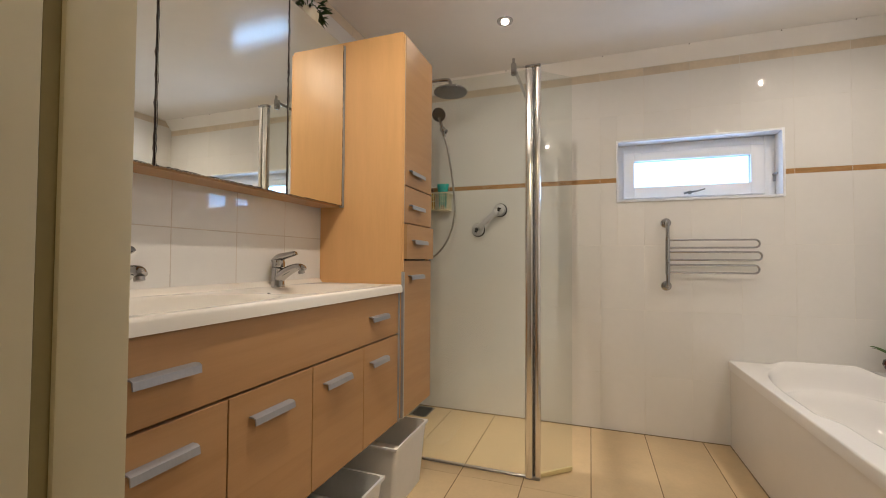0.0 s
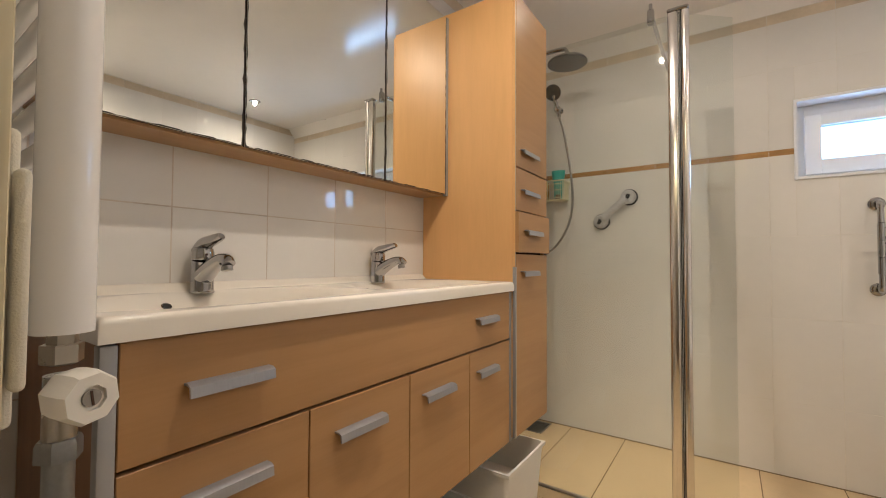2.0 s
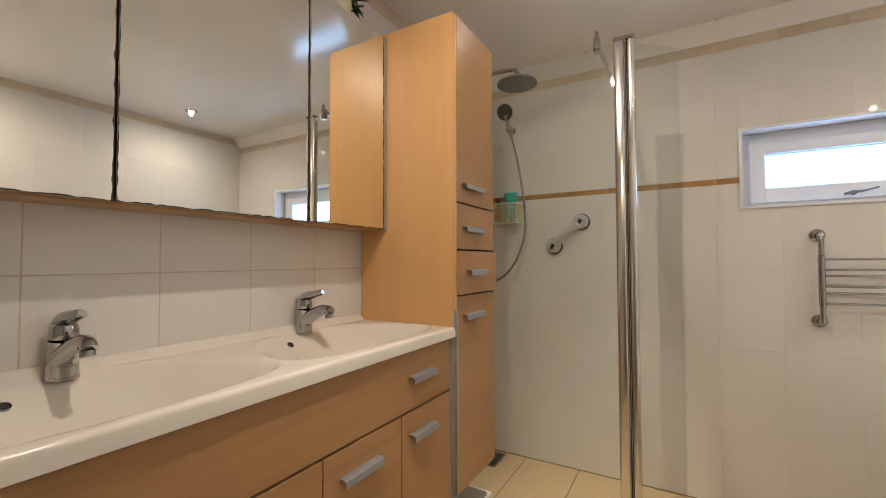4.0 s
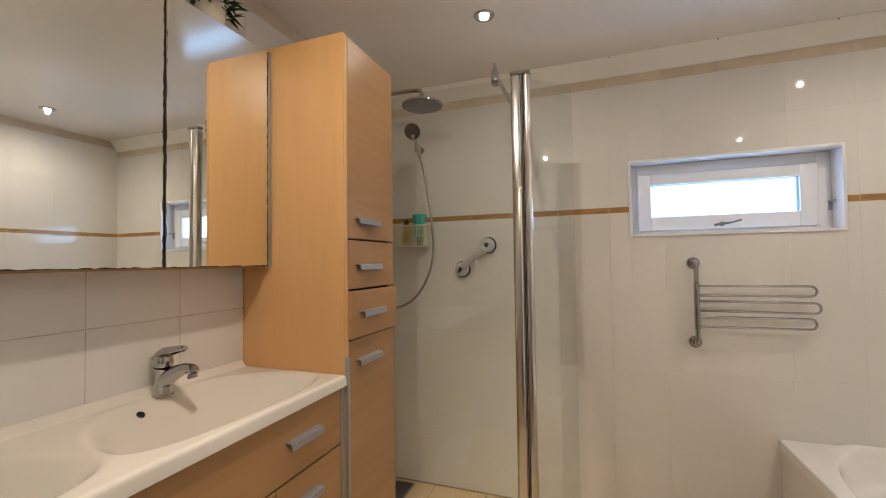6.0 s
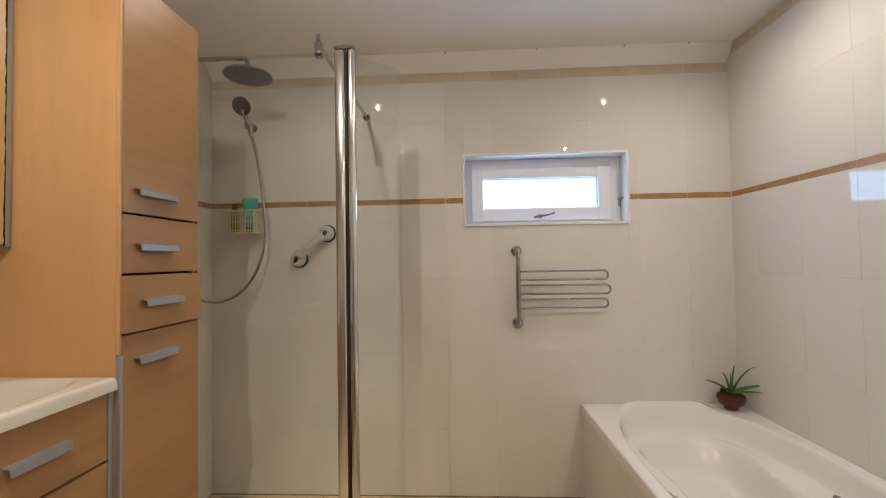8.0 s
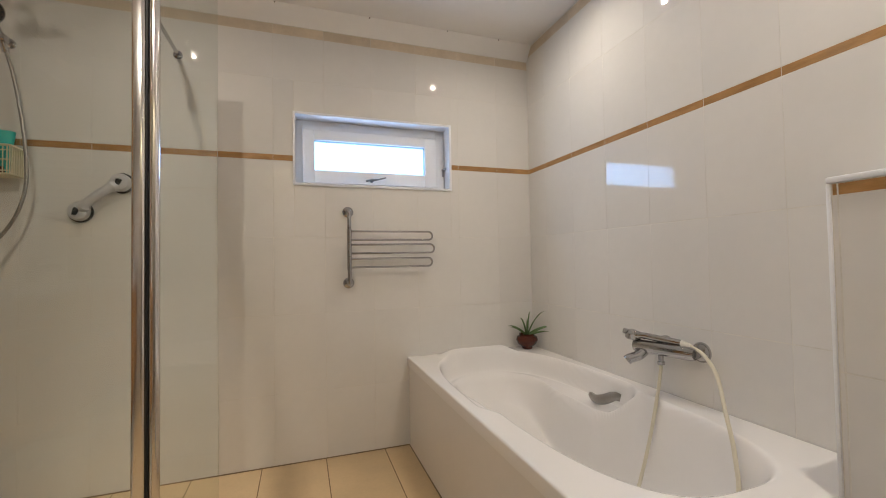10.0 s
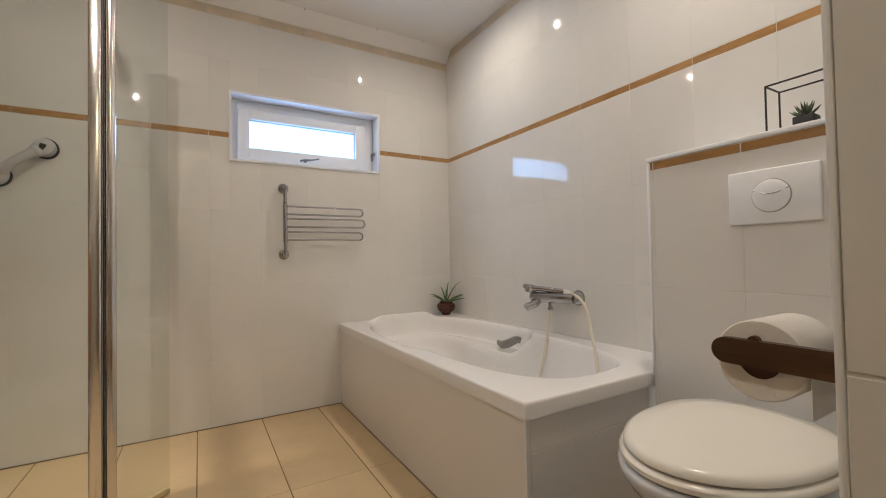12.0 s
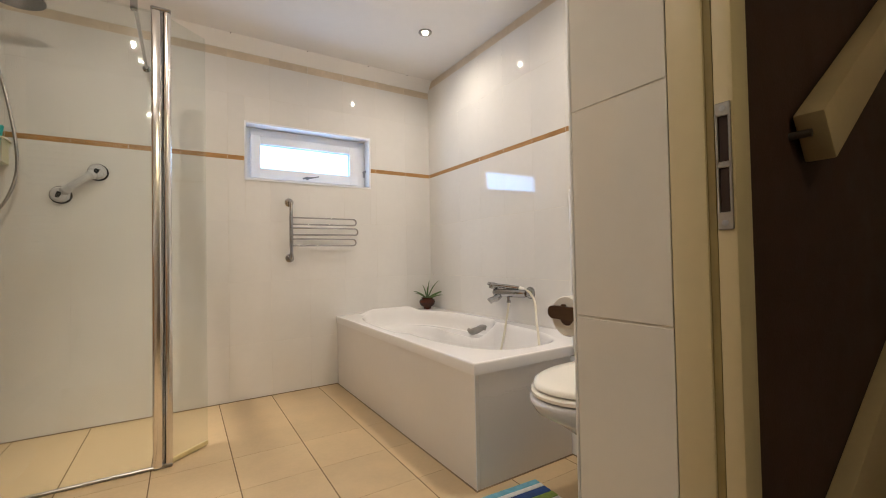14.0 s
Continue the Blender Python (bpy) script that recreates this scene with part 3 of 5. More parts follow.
# ---------- tall cabinet ----------
TX, T0, T1, TZ0, TZ1 = 0.104, 1.886, 2.215, 0.348, 2.045
tall = thing("tall_cabinet", "tall wall-hung bathroom cabinet in light beech laminate", "cabinet", (-0.1, 2.05, TZ0))
part("side_panel", box(LX + 0.002, TX - 0.012, T0, T0 + 0.016, TZ0, TZ1 + 0.012, 0.001), M_BWOOD_LIT, tall)
part("side_panel", box(LX + 0.002, TX - 0.012, T1 - 0.016, T1, TZ0, TZ1 + 0.004, 0.001), M_BWOOD_LIT, tall)
part("top_panel", box(LX + 0.002, TX - 0.013, T0 + 0.0165, T1 - 0.0165, TZ1 - 0.016, TZ1, 0.001), M_BWOOD_LIT, tall)
part("bottom_panel", box(LX + 0.002, TX - 0.013, T0 + 0.0165, T1 - 0.0165, TZ0, TZ0 + 0.016, 0.001), M_BWOOD_LIT, tall)
part("carcass", box(LX + 0.002, TX - 0.024, T0 + 0.017, T1 - 0.017, TZ0 + 0.017, TZ1 - 0.017, 0), M_DARK, tall)
part("edge_profile", box(TX - 0.0115, TX + 0.002, T0 - 0.001, T0 + 0.009, TZ0, 0.985, 0.002, 2), M_GREY, tall, "grey metal edge profile")
part("edge_strip", box(TX - 0.0115, TX - 0.002, T0 + 0.0002, T0 + 0.0055, 0.987, TZ1, 0.001), M_BWOOD_LIT, tall)
part("edge_profile", box(TX - 0.0115, TX - 0.002, T0 + 0.006, T0 + 0.0085, 0.987, TZ1, 0.0005), M_GREY, tall, "grey metal edge profile")
part("edge_profile", box(TX - 0.0115, TX - 0.003, T1 - 0.0012, T1 + 0.003, TZ0, TZ1, 0.001), M_GREY, tall, "grey metal edge profile")
for z0, z1, out, nm, hz, h0 in ((1.371, TZ1, 0.0, "door", 1.434, 1.932), (1.2025, 1.3665, 0.0, "drawer_front", 1.278, 1.936), (1.0405, 1.1972, 0.012, "drawer_front", 1.120, 1.944), (TZ0, 1.0355, 0.0, "door", 0.960, 1.934)):
    d = part(nm, box(TX - 0.0195 + out, TX + out, T0 + (0.0095 if out == 0 else 0.0035), T1 - 0.0015, z0 + 0.0008, z1 - 0.0008, 0.0012), M_BWOOD_SHADE, tall, "drawer left slightly open" if out else "")
    pull("handle", d, TX - 0.0005 + out, h0, h0 + 0.152, hz)

# ---------- mirror cabinet ----------
MX, MB, MT = -0.205, 1.283, 2.035
mc = thing("mirror_cabinet", "wide mirror cabinet with three doors and worn mirror edges", "mirror cabinet", (-0.27, 1.25, MB))
part("carcass", box(LX + 0.002, MX - 0.022, 0.632, 1.872, MB + 0.008, MT - 0.008, 0.001), M_BWOOD_SHADE, mc)
part("bottom_rail", box(LX + 0.002, MX - 0.012, 0.634, 1.870, MB - 0.004, MB + 0.0075, 0.001), M_BWOOD_SHADE, mc, "light beech underside")
part("end_profile", box(MX - 0.020, MX + 0.003, 1.871, 1.8845, MB - 0.004, MT + 0.002, 0.002, 2), M_GREY, mc, "grey metal end profile")
rnd = random.Random(4)
for y0, y1 in ((0.632, 0.9925), (0.9975, 1.498), (1.503, 1.870)):
    d = part("mirror_door", box(MX - 0.004, MX, y0, y1, MB + 0.001, MT, 0.0012), M_MIRROR, mc, "mirror door")
    part("door_board", box(MX - 0.020, MX - 0.0042, y0 + 0.001, y1 - 0.001, MB + 0.002, MT - 0.001, 0.0005), M_DARK, mc)
    # corroded silvering creeping in from the edges
    bm = bmesh.new()

    def edge_rot(p_out, p_in_dir, w0):
        prev = None
        for a in p_out:
            w = w0 * (0.25 + 0.75 * rnd.random() ** 2)
            cur = (bm.verts.new(a), bm.verts.new((a[0], a[1] + p_in_dir[0] * w, a[2] + p_in_dir[1] * w)))
            if prev:
                bm.faces.new((prev[0], cur[0], cur[1], prev[1]))
            prev = cur
    n = int((y1 - y0) / 0.012)
    edge_rot([(MX + 0.0006, y0 + (y1 - y0) * i / n, MB + 0.0012) for i in range(n + 1)], (0, 1), 0.0042)
    edge_rot([(MX + 0.0006, y0, MB + (MT - MB) * i / 50) for i in range(51)], (1, 0), 0.0035)
    edge_rot([(MX + 0.0006, y1, MB + (MT - MB) * i / 50) for i in range(51)], (-1, 0), 0.0045)
    part("worn_edge", bm, M_SILVER, d, "dark corroded mirror edge")

# plant on the mirror cabinet
pl = thing("potted_plant", "small green plant in a cream pot on the mirror cabinet", "plant", (-0.275, 1.70, MT - 0.007))
part("pot", lathe(((0.030, 0), (0.038, 0.02), (0.044, 0.07), (0.046, 0.085), (0.042, 0.085), (0.038, 0.07)), (-0.275, 1.70, MT - 0.007)), M_HOSE, pl, "cream pot")
lf = bmesh.new()
rnd = random.Random(9)
for i in range(90):
    a, tilt, ln = rnd.uniform(0, 6.28), rnd.uniform(-0.5, 1.2), rnd.uniform(0.03, 0.085)
    b0 = Vector((-0.275 + 0.03 * math.cos(a), 1.715 + 0.04 * math.sin(a), MT + rnd.uniform(0.06, 0.13)))
    d = Vector((math.cos(a) * math.cos(tilt), math.sin(a) * math.cos(tilt), math.sin(tilt) - 0.25)).normalized()
    s = d.cross(Vector((0, 0, 1))).normalized() * 0.006
    tip = b0 + d * ln
    tip.x = max(tip.x, LX + 0.012)
    mid = (b0 + tip) / 2 + Vector((0, 0, 0.006))
    v = [lf.verts.new(p) for p in (b0, mid + s, tip, mid - s)]
    lf.faces.new(v)
part("foliage", lf, M_LEAF, pl, "fine dark green leaves")

# ---------- storage bins under the vanity ----------
def bin_box(x0, x1, y0, y1, h):
    b = thing("storage_bin", "cloudy translucent plastic storage bin on the floor", "storage bin", ((x0 + x1) / 2, (y0 + y1) / 2, 0), group="bins under the vanity")
    t, ins = 0.003, 0.02

    def loop(bm, i, z, o=0.0):
        return [bm.verts.new(p) for p in ((x0 + i - o, y0 + i - o, z), (x1 - i + o, y0 + i - o, z), (x1 - i + o, y1 - i + o, z), (x0 + i - o, y1 - i + o, z))]
    bm = bmesh.new()
    L = [loop(bm, ins, 0.001), loop(bm, 0.0, h - 0.012), loop(bm, -0.006, h - 0.012), loop(bm, -0.006, h), loop(bm, t, h), loop(bm, ins + t, 0.006)]
    for a, c in zip(L, L[1:]):
        for k in range(4):
            bm.faces.new((a[k], a[(k + 1) % 4], c[(k + 1) % 4], c[k]))
    bm.faces.new(L[0][::-1])
    bm.faces.new(L[-1])
    bmesh.ops.bevel(bm, geom=[e for e in bm.edges if abs(e.verts[0].co.z - e.verts[1].co.z) > 0.05], offset=0.018, segments=4, profile=0.5, affect='EDGES')
    part("tub", bm, M_BIN, b)
    part("contents", box(x0 + 0.03, x1 - 0.03, y0 + 0.03, y1 - 0.03, 0.007, h * 0.55, 0.02, 3), M_PAPER, b, "pale folded cloths")
    return b


bin_box(-0.26, 0.135, 1.76, 2.09, 0.275)
bin_box(-0.24, 0.13, 1.34, 1.66, 0.215)

# ---------- towel radiator by the door ----------
rad = thing("towel_radiator", "white enamel towel radiator with a white valve", "radiator", (0.05, 0.557, 0.9))
RXP, RYP = 0.279, 0.557
part("upright", merge(tube([(RXP, RYP, 0.942), (RXP, RYP, 1.82)], 0.0225, 28)), M_RAD, rad)
part("upright", merge(tube([(RXP - 0.50, RYP, 0.942), (RXP - 0.50, RYP, 1.82)], 0.0225, 28)), M_RAD, rad)
z = 0.985
for k in range(18):
    zz = z + k * 0.045 + (0.05 if k > 8 else 0)
    part("bar", tube([(RXP - 0.49, RYP + 0.006, zz), (RXP - 0.01, RYP + 0.006, zz)], 0.0105, 14), M_RAD, rad)
part("union_nut", merge(disc_to((RXP, RYP, 0.944), (RXP, RYP, 0.90), ((0.012, 0), (0.011, 0.012), (0.0155, 0.012), (0.0155, 0.028), (0.011, 0.030)), 6), tube([(RXP, RYP, 0.905), (RXP, RYP, 0.845)], 0.0125, 16)), M_NUT, rad, "steel union nut")
part("valve_knob", disc_to((RXP + 0.005, RYP + 0.002, 0.889), (RXP + 0.045, RYP + 0.012, 0.889), ((0.018, 0), (0.022, 0.004), (0.0235, 0.016), (0.0235, 0.033), (0.021, 0.038), (0.011, 0.038), (0.011, 0.034), (0.001, 0.034)), 8), M_VALVE, rad, "white plastic valve cap")
part("valve_screw", disc_to((RXP + 0.037, RYP + 0.010, 0.889), (RXP + 0.047, RYP + 0.0125, 0.889), ((0.0072, 0), (0.0072, 0.0035)), 16), M_STEEL, rad, "slotted steel screw")
part("screw_slot", spun(box(-0.0006, 0.0004, -0.0009, 0.0009, -0.0062, 0.0062, 0), pose(RXP + 0.0406, RYP + 0.0109, 0.889, 8, 0, 14)), M_CAP, rad, "dark screw slot")
part("pipe", merge(tube([(RXP, RYP, 0.86), (RXP, RYP, 0.0)], 0.0115, 16), disc_to((RXP, RYP, 0.85), (RXP, RYP, 0.80), ((0.0152, 0), (0.0168, 0.004), (0.0168, 0.018), (0.010, 0.02)), 6)), M_PIPE, rad, "tarnished metal pipe")
for dz in (1.05, 1.70):
    part("bracket", tube([(RXP - 0.06, RYP, dz), (RXP - 0.06, NEAR_L - 0.002, dz)], 0.008, 12), M_RAD, rad)

# folded cloth hanging between radiator and door frame
tw = thing("hanging_cloth", "small cream cloth folded over a hook beside the radiator", "cloth", (0.44, 0.498, 1.0))
for x0, x1, zb, zt, yy in ((0.432, 0.446, 0.915, 1.078, 0.4955), (0.445, 0.4575, 0.936, 1.055, 0.4985)):
    part("fold", box(x0, x1, yy - 0.004, yy + 0.003, zb, zt, 0.0034, 3), M_TOWEL, tw)
part("hook", disc_to((0.435, NEAR_L - 0.0005, 1.062), (0.435, 0.52, 1.062), ((0.006, 0), (0.006, 0.002), (0.003, 0.003), (0.003, 0.004))), M_CHROME, tw)

# ---------- shower ----------
PX, PY = 0.616, 2.255
scr = thing("shower_screen", "clear glass shower screen with chrome uprights and a short folding wing", "shower screen", (PX, PY, 0))
part("upright", box(PX - 0.036, PX + 0.000, PY - 0.016, PY + 0.018, 0.002, 1.978, 0.009, 4), M_SATIN, scr, "chrome upright profile")
part("hinge_profile", tube([(PX + 0.021, PY + 0.004, 0.012), (PX + 0.021, PY + 0.004, 1.975)], 0.0150, 24), M_SATIN, scr, "round chrome hinge profile")
part("groove", box(PX + 0.0015, PX + 0.0055, PY - 0.007, PY + 0.004, 0.01, 1.97, 0), M_BLACK, scr, "black seal")
part("top_cap", box(PX - 0.038, PX + 0.037, PY - 0.017, PY + 0.021, 1.976, 1.990, 0.006, 3), M_CHROME, scr, "rounded chrome cap")
part("foot", box(PX - 0.036, PX + 0.034, PY - 0.015, PY + 0.02, 0.001, 0.016, 0.004, 2), M_STEEL, scr)
g1 = part("fixed_pane", box(LX + 0.016, PX - 0.034, PY - 0.001, PY + 0.005, 0.012, 1.972, 0.0008), M_GLASS, scr, "clear fixed glass pane")
d2 = Vector((0.775 - PX - 0.02, 2.385 - PY - 0.008, 0))
ang = math.atan2(d2.y, d2.x)
g2 = part("wing_pane", spun(box(0.012, 0.205, -0.003, 0.003, 0.022, 1.965, 0.0008), pose(PX + 0.018, PY + 0.006, 0, 0, 0, math.degrees(ang))), M_GLASS, scr, "narrow hinged glass wing")
part("bottom_seal", spun(merge(box(0.01, 0.203, -0.007, 0.009, 0.006, 0.026, 0.003, 2)), pose(PX + 0.018, PY + 0.006, 0, 0, 0, math.degrees(ang))), M_SEAL, scr, "yellowed plastic bottom seal")
part("wall_profile", box(LX + 0.001, LX + 0.026, PY - 0.012, PY + 0.016, 0.002, 1.975, 0.003), M_CHROME, scr, "chrome wall profile")
part("floor_seal", box(LX + 0.02, PX - 0.02, PY - 0.006, PY + 0.010, 0.0005, 0.0125, 0.003), M_STEEL, scr)
br = part("brace", tube([(0.521, PY + 0.0, 1.998), (0.521, BY - 0.004, 1.998)], 0.0085, 16), M_CHROME, scr, "chrome bracing bar to the wall")
part("clamp", merge(box(0.508, 0.534, PY - 0.012, PY + 0.016, 1.955, 2.012, 0.004, 2), tube([(0.521, PY - 0.004, 2.012), (0.521, PY - 0.004, 2.035)], 0.007, 12)), M_CHROME, br, "chrome glass clamp")
part("rosette", disc_to((0.521, BY - 0.0005, 1.998), (0.521, BY - 0.02, 1.998), ((0.02, 0), (0.02, 0.006), (0.012, 0.010))), M_CHROME, br)

sh = thing("shower_set", "chrome rain shower with hand shower and metal hose", "shower", (-0.29, 2.63, 1.0))
SY = 2.63
part("riser", tube([(LX + 0.045, SY, 1.05), (LX + 0.045, SY, 2.12)], 0.011, 16), M_CHROME, sh)
part("arm", tube(smooth_path(((LX + 0.045, SY, 2.10), (LX + 0.055, SY, 2.142), (LX + 0.10, SY, 2.155), (-0.05, SY, 2.158), (0.035, SY, 2.155), (0.060, SY, 2.142), (0.065, SY, 2.10)), 6), 0.0105, 16), M_CHROME, sh)
part("rain_head", merge(lathe(((0.016, 0.045), (0.022, 0.022), (0.06, 0.016), (0.100, 0.010), (0.104, 0.004), (0.104, -0.001)), (0.065, SY, 2.072), 44)), M_CHROME, sh, "round chrome rain head")
part("spray_face", lathe(((0.100, -0.0012), (0.100, -0.004), (0.09, -0.005)), (0.065, SY, 2.072), 44), M_HEAD, sh, "grey nozzle face")
HX, HY = -0.100, 2.90
hs = part("hand_shower", tube(smooth_path(((HX - 0.004, 2.893, 2.025), (HX - 0.002, 2.915, 1.99), (HX + 0.004, 2.942, 1.945), (HX + 0.010, 2.955, 1.90)), 6), [0.016, 0.015, 0.014] + [0.0125] * 16, 14), M_CHROME, sh, "chrome hand shower")
part("hand_head", disc_to((HX - 0.005, 2.905, 2.048), (HX - 0.004, 2.870, 2.030), ((0.018, 0), (0.043, 0.012), (0.049, 0.024), (0.048, 0.028))), M_CHROME, hs)
part("hand_face", disc_to((HX - 0.005, 2.905, 2.048), (HX - 0.004, 2.870, 2.030), ((0.046, 0.0282), (0.046, 0.0305), (0.041, 0.031))), M_NOZZLE, hs, "dark nozzle face")
part("wall_holder", merge(disc_to((HX, BY - 0.0005, 1.955), (HX, 2.95, 1.955), ((0.022, 0), (0.022, 0.008), (0.012, 0.012), (0.012, 0.055))), box(HX - 0.016, HX + 0.020, 2.925, 2.958, 1.935, 1.968, 0.006, 2)), M_CHROME, sh)
part("hose", tube(smooth_path(((HX + 0.010, 2.955, 1.905), (HX + 0.040, 2.945, 1.80), (HX + 0.078, 2.925, 1.62), (HX + 0.104, 2.905, 1.45), (HX + 0.104, 2.90, 1.32), (HX + 0.070, 2.89, 1.19), (HX + 0.0, 2.875, 1.085), (HX - 0.085, 2.85, 1.036), (HX - 0.155, 2.80, 1.045), (LX + 0.055, 2.745, 1.08)), 10), 0.0068, 12), M_STEEL, sh, "ribbed metal hose")
part("mixer_bar", merge(tube([(LX + 0.055, SY - 0.13, 1.08), (LX + 0.055, SY + 0.13, 1.08)], 0.021, 20), tube([(LX + 0.001, SY - 0.075, 1.08), (LX + 0.055, SY - 0.075, 1.08)], 0.016, 16), tube([(LX + 0.001, SY + 0.075, 1.08), (LX + 0.055, SY + 0.075, 1.08)], 0.016, 16)), M_CHROME, sh)

grab = thing("grab_bar", "light grey suction grab bar with black release levers", "grab bar", (0.23, 2.95, 1.31))
A, B = Vector((0.150, BY - 0.002, 1.244)), Vector((0.302, BY - 0.002, 1.377))
for p in (A, B):
    part("suction_cup", disc_to(p, p + Vector((0, -1, 0)), ((0.047, 0), (0.046, 0.008), (0.036, 0.014)), 32), M_BLACK, grab, "black rubber suction cup")
    part("housing", disc_to(p + Vector((0, -0.012, 0)), p + Vector((0, -1, 0)), ((0.040, 0), (0.041, 0.012), (0.034, 0.026), (0.020, 0.032)), 32), M_HANDLEW, grab)
    u = (B - A).normalized()
    lv = tube([p + Vector((-0.006, -0.038, -0.016)), p + Vector((0.004, -0.047, 0.012))], 0.0135, 12, flat=0.6)
    part("release_lever", lv, M_BLACK, grab, "black release lever")
u = (B - A).normalized()
part("grip", tube(smooth_path((A + u * 0.020 + Vector((0, -0.022, 0)), A * 0.78 + B * 0.22 + Vector((0, -0.046, 0)), (A + B) / 2 + Vector((0, -0.055, 0)), A * 0.22 + B * 0.78 + Vector((0, -0.046, 0)), B - u * 0.020 + Vector((0, -0.022, 0))), 6), [0.030] + [0.025] * 5 + [0.019] * 13 + [0.025] * 5 + [0.030], 18), M_HANDLEW, grab)

# shower basket with bottles
bk = thing("shower_basket", "cream plastic basket hanging in the shower corner", "basket", (-0.13, 2.95, 1.38))
bx0, bx1, by0, by1, bz0, bz1 = -0.222, -0.038, 2.885, 2.993, 1.385, 1.497
part("rim", merge(*[tube([a, b], 0.0045, 8) for a, b in zip([(bx0, by0, bz1), (bx1, by0, bz1), (bx1, by1, bz1), (bx0, by1, bz1)], [(bx1, by0, bz1), (bx1, by1, bz1), (bx0, by1, bz1), (bx0, by0, bz1)])]), M_BASKET, bk)
for i in range(13):
    x = bx0 + 0.012 + (bx1 - bx0 - 0.024) * i / 12
    part("slat", box(x - 0.0014, x + 0.0014, by0 + 0.001 + 0.004, by0 + 0.008, bz0, bz1, 0), M_BASKET, bk)
for zz in (1.395, 1.440, 1.478):
    part("band", box(bx0 + 0.006, bx1 - 0.006, by0 + 0.003, by0 + 0.0055, zz - 0.0022, zz + 0.0022, 0), M_BASKET, bk)
for i in range(7):
    yy = by0 + 0.012 + (by1 - by0 - 0.024) * i / 6
    for xx in (bx0 + 0.006, bx1 - 0.006):
        part("slat", box(xx - 0.0015, xx + 0.0015, yy - 0.002, yy + 0.002, bz0, bz1, 0), M_BASKET, bk)
part("base", merge(box(bx0 + 0.006, bx1 - 0.006, by0 + 0.004, by1, bz0 - 0.003, bz0 + 0.001, 0), box(bx0, bx1, by1 - 0.002, by1, bz1 - 0.02, bz1, 0)), M_BASKET, bk)
tl = thing("shampoo_bottle", "teal shampoo bottle standing on its cap in the basket", "bottle", (-0.09, 2.945, bz0))
part("bottle", spun(lathe(((0.022, 0), (0.026, 0.012), (0.032, 0.10), (0.043, 0.172), (0.042, 0.178)), (0, 0, 0), 24), Matrix.Translation((-0.092, 2.942, bz0 + 0.002)) @ Matrix.Diagonal((1, 0.6, 1, 1))), M_TEAL, tl)
part("cap", lathe(((0.020, -0.001), (0.020, 0.03)), (-0.092, 2.942, bz0 + 0.002), 20), M_CAP, tl, "dark cap")
am = thing("shower_gel_bottle", "amber shower gel bottle with a dark cap in the basket", "bottle", (-0.175, 2.94, bz0))
part("bottle", lathe(((0.021, 0), (0.023, 0.004), (0.023, 0.105), (0.012, 0.120), (0.012, 0.122)), (-0.175, 2.94, bz0 + 0.002), 24), M_AMBER, am)
part("cap", lathe(((0.014, 0.122), (0.014, 0.150), (0.012, 0.152)), (-0.175, 2.94, bz0 + 0.002), 20), M_CAP, am, "dark cap")

drain = thing("shower_drain", "dark slotted floor drain in the shower corner", "drain", (-0.22, 2.90, 0))
part("tray", box(LX + 0.07, LX + 0.18, 2.80, 2.965, 0.0006, 0.002, 0), M_BLACK, drain)
part("drain_frame", merge(box(LX + 0.065, LX + 0.072, 2.795, 2.97, 0.0005, 0.004, 0), box(LX + 0.178, LX + 0.185, 2.795, 2.97, 0.0005, 0.004, 0), box(LX + 0.07, LX + 0.18, 2.795, 2.802, 0.0005, 0.004, 0), box(LX + 0.07, LX + 0.18, 2.963, 2.97, 0.0005, 0.004, 0)), M_STEEL, drain)
for k in range(8):
    part("slat", box(LX + 0.073, LX + 0.177, 2.812 + k * 0.02, 2.818 + k * 0.02, 0.002, 0.0035, 0), M_HEAD, drain)

# ---------- bathtub ----------
U0, U1, V0, V1, RIM = 1.612, RX - 0.002, 1.350, BY - 0.002, 0.478


def sstep(a, b, x):
    t = min(1.0, max(0.0, (x - a) / (b - a)))
    return t * t * (3 - 2 * t)


def tub_z(x, y):
    dx, w = abs(x - 2.005), abs(y - 2.185) / 0.752
    # the opening is wider at the back half than at the foot
    wide = 0.303 + 0.043 * sstep(2.04, 2.17, y)
    q = (dx / wide) ** 3.4 + w ** 3.0
    z = RIM
    if q < 1:
        # arm rests: a ledge under the rim on both sides of the back half
        ledge = 0.105 * sstep(0.0, 0.24, 1 - q) * sstep(2.04, 2.17, y)
        half = 0.303 - 0.085 * sstep(2.05, 2.22, y) + 0.105 * sstep(2.42, 2.84, y)
        q2 = (dx / half) ** 3.0 + w ** 3.0
        dep = 0.385 * sstep(0.0, 0.60, 1 - q2)
        # sloping back rest at the far end
        dep *= 1 - 0.50 * sstep(2.35, 2.88, y)
        h = min(1.0, max(0.0, 0.5 + 0.5 * (ledge - dep) / 0.035))
        z -= dep + (ledge - dep) * h + 0.035 * h * (1 - h) * sstep(0.0, 0.2, 1 - q)
    z += 0.034 * math.exp(-((y - 2.93) / 0.055) ** 2) * (1 - sstep(0.14, 0.25, abs(x - 2.0)))
    for d in (x - U0, y - V0):
        if d < 0.008:
            z -= 0.008 - math.sqrt(max(0.0, 0.000064 - (0.008 - max(d, 0)) ** 2))
    return z


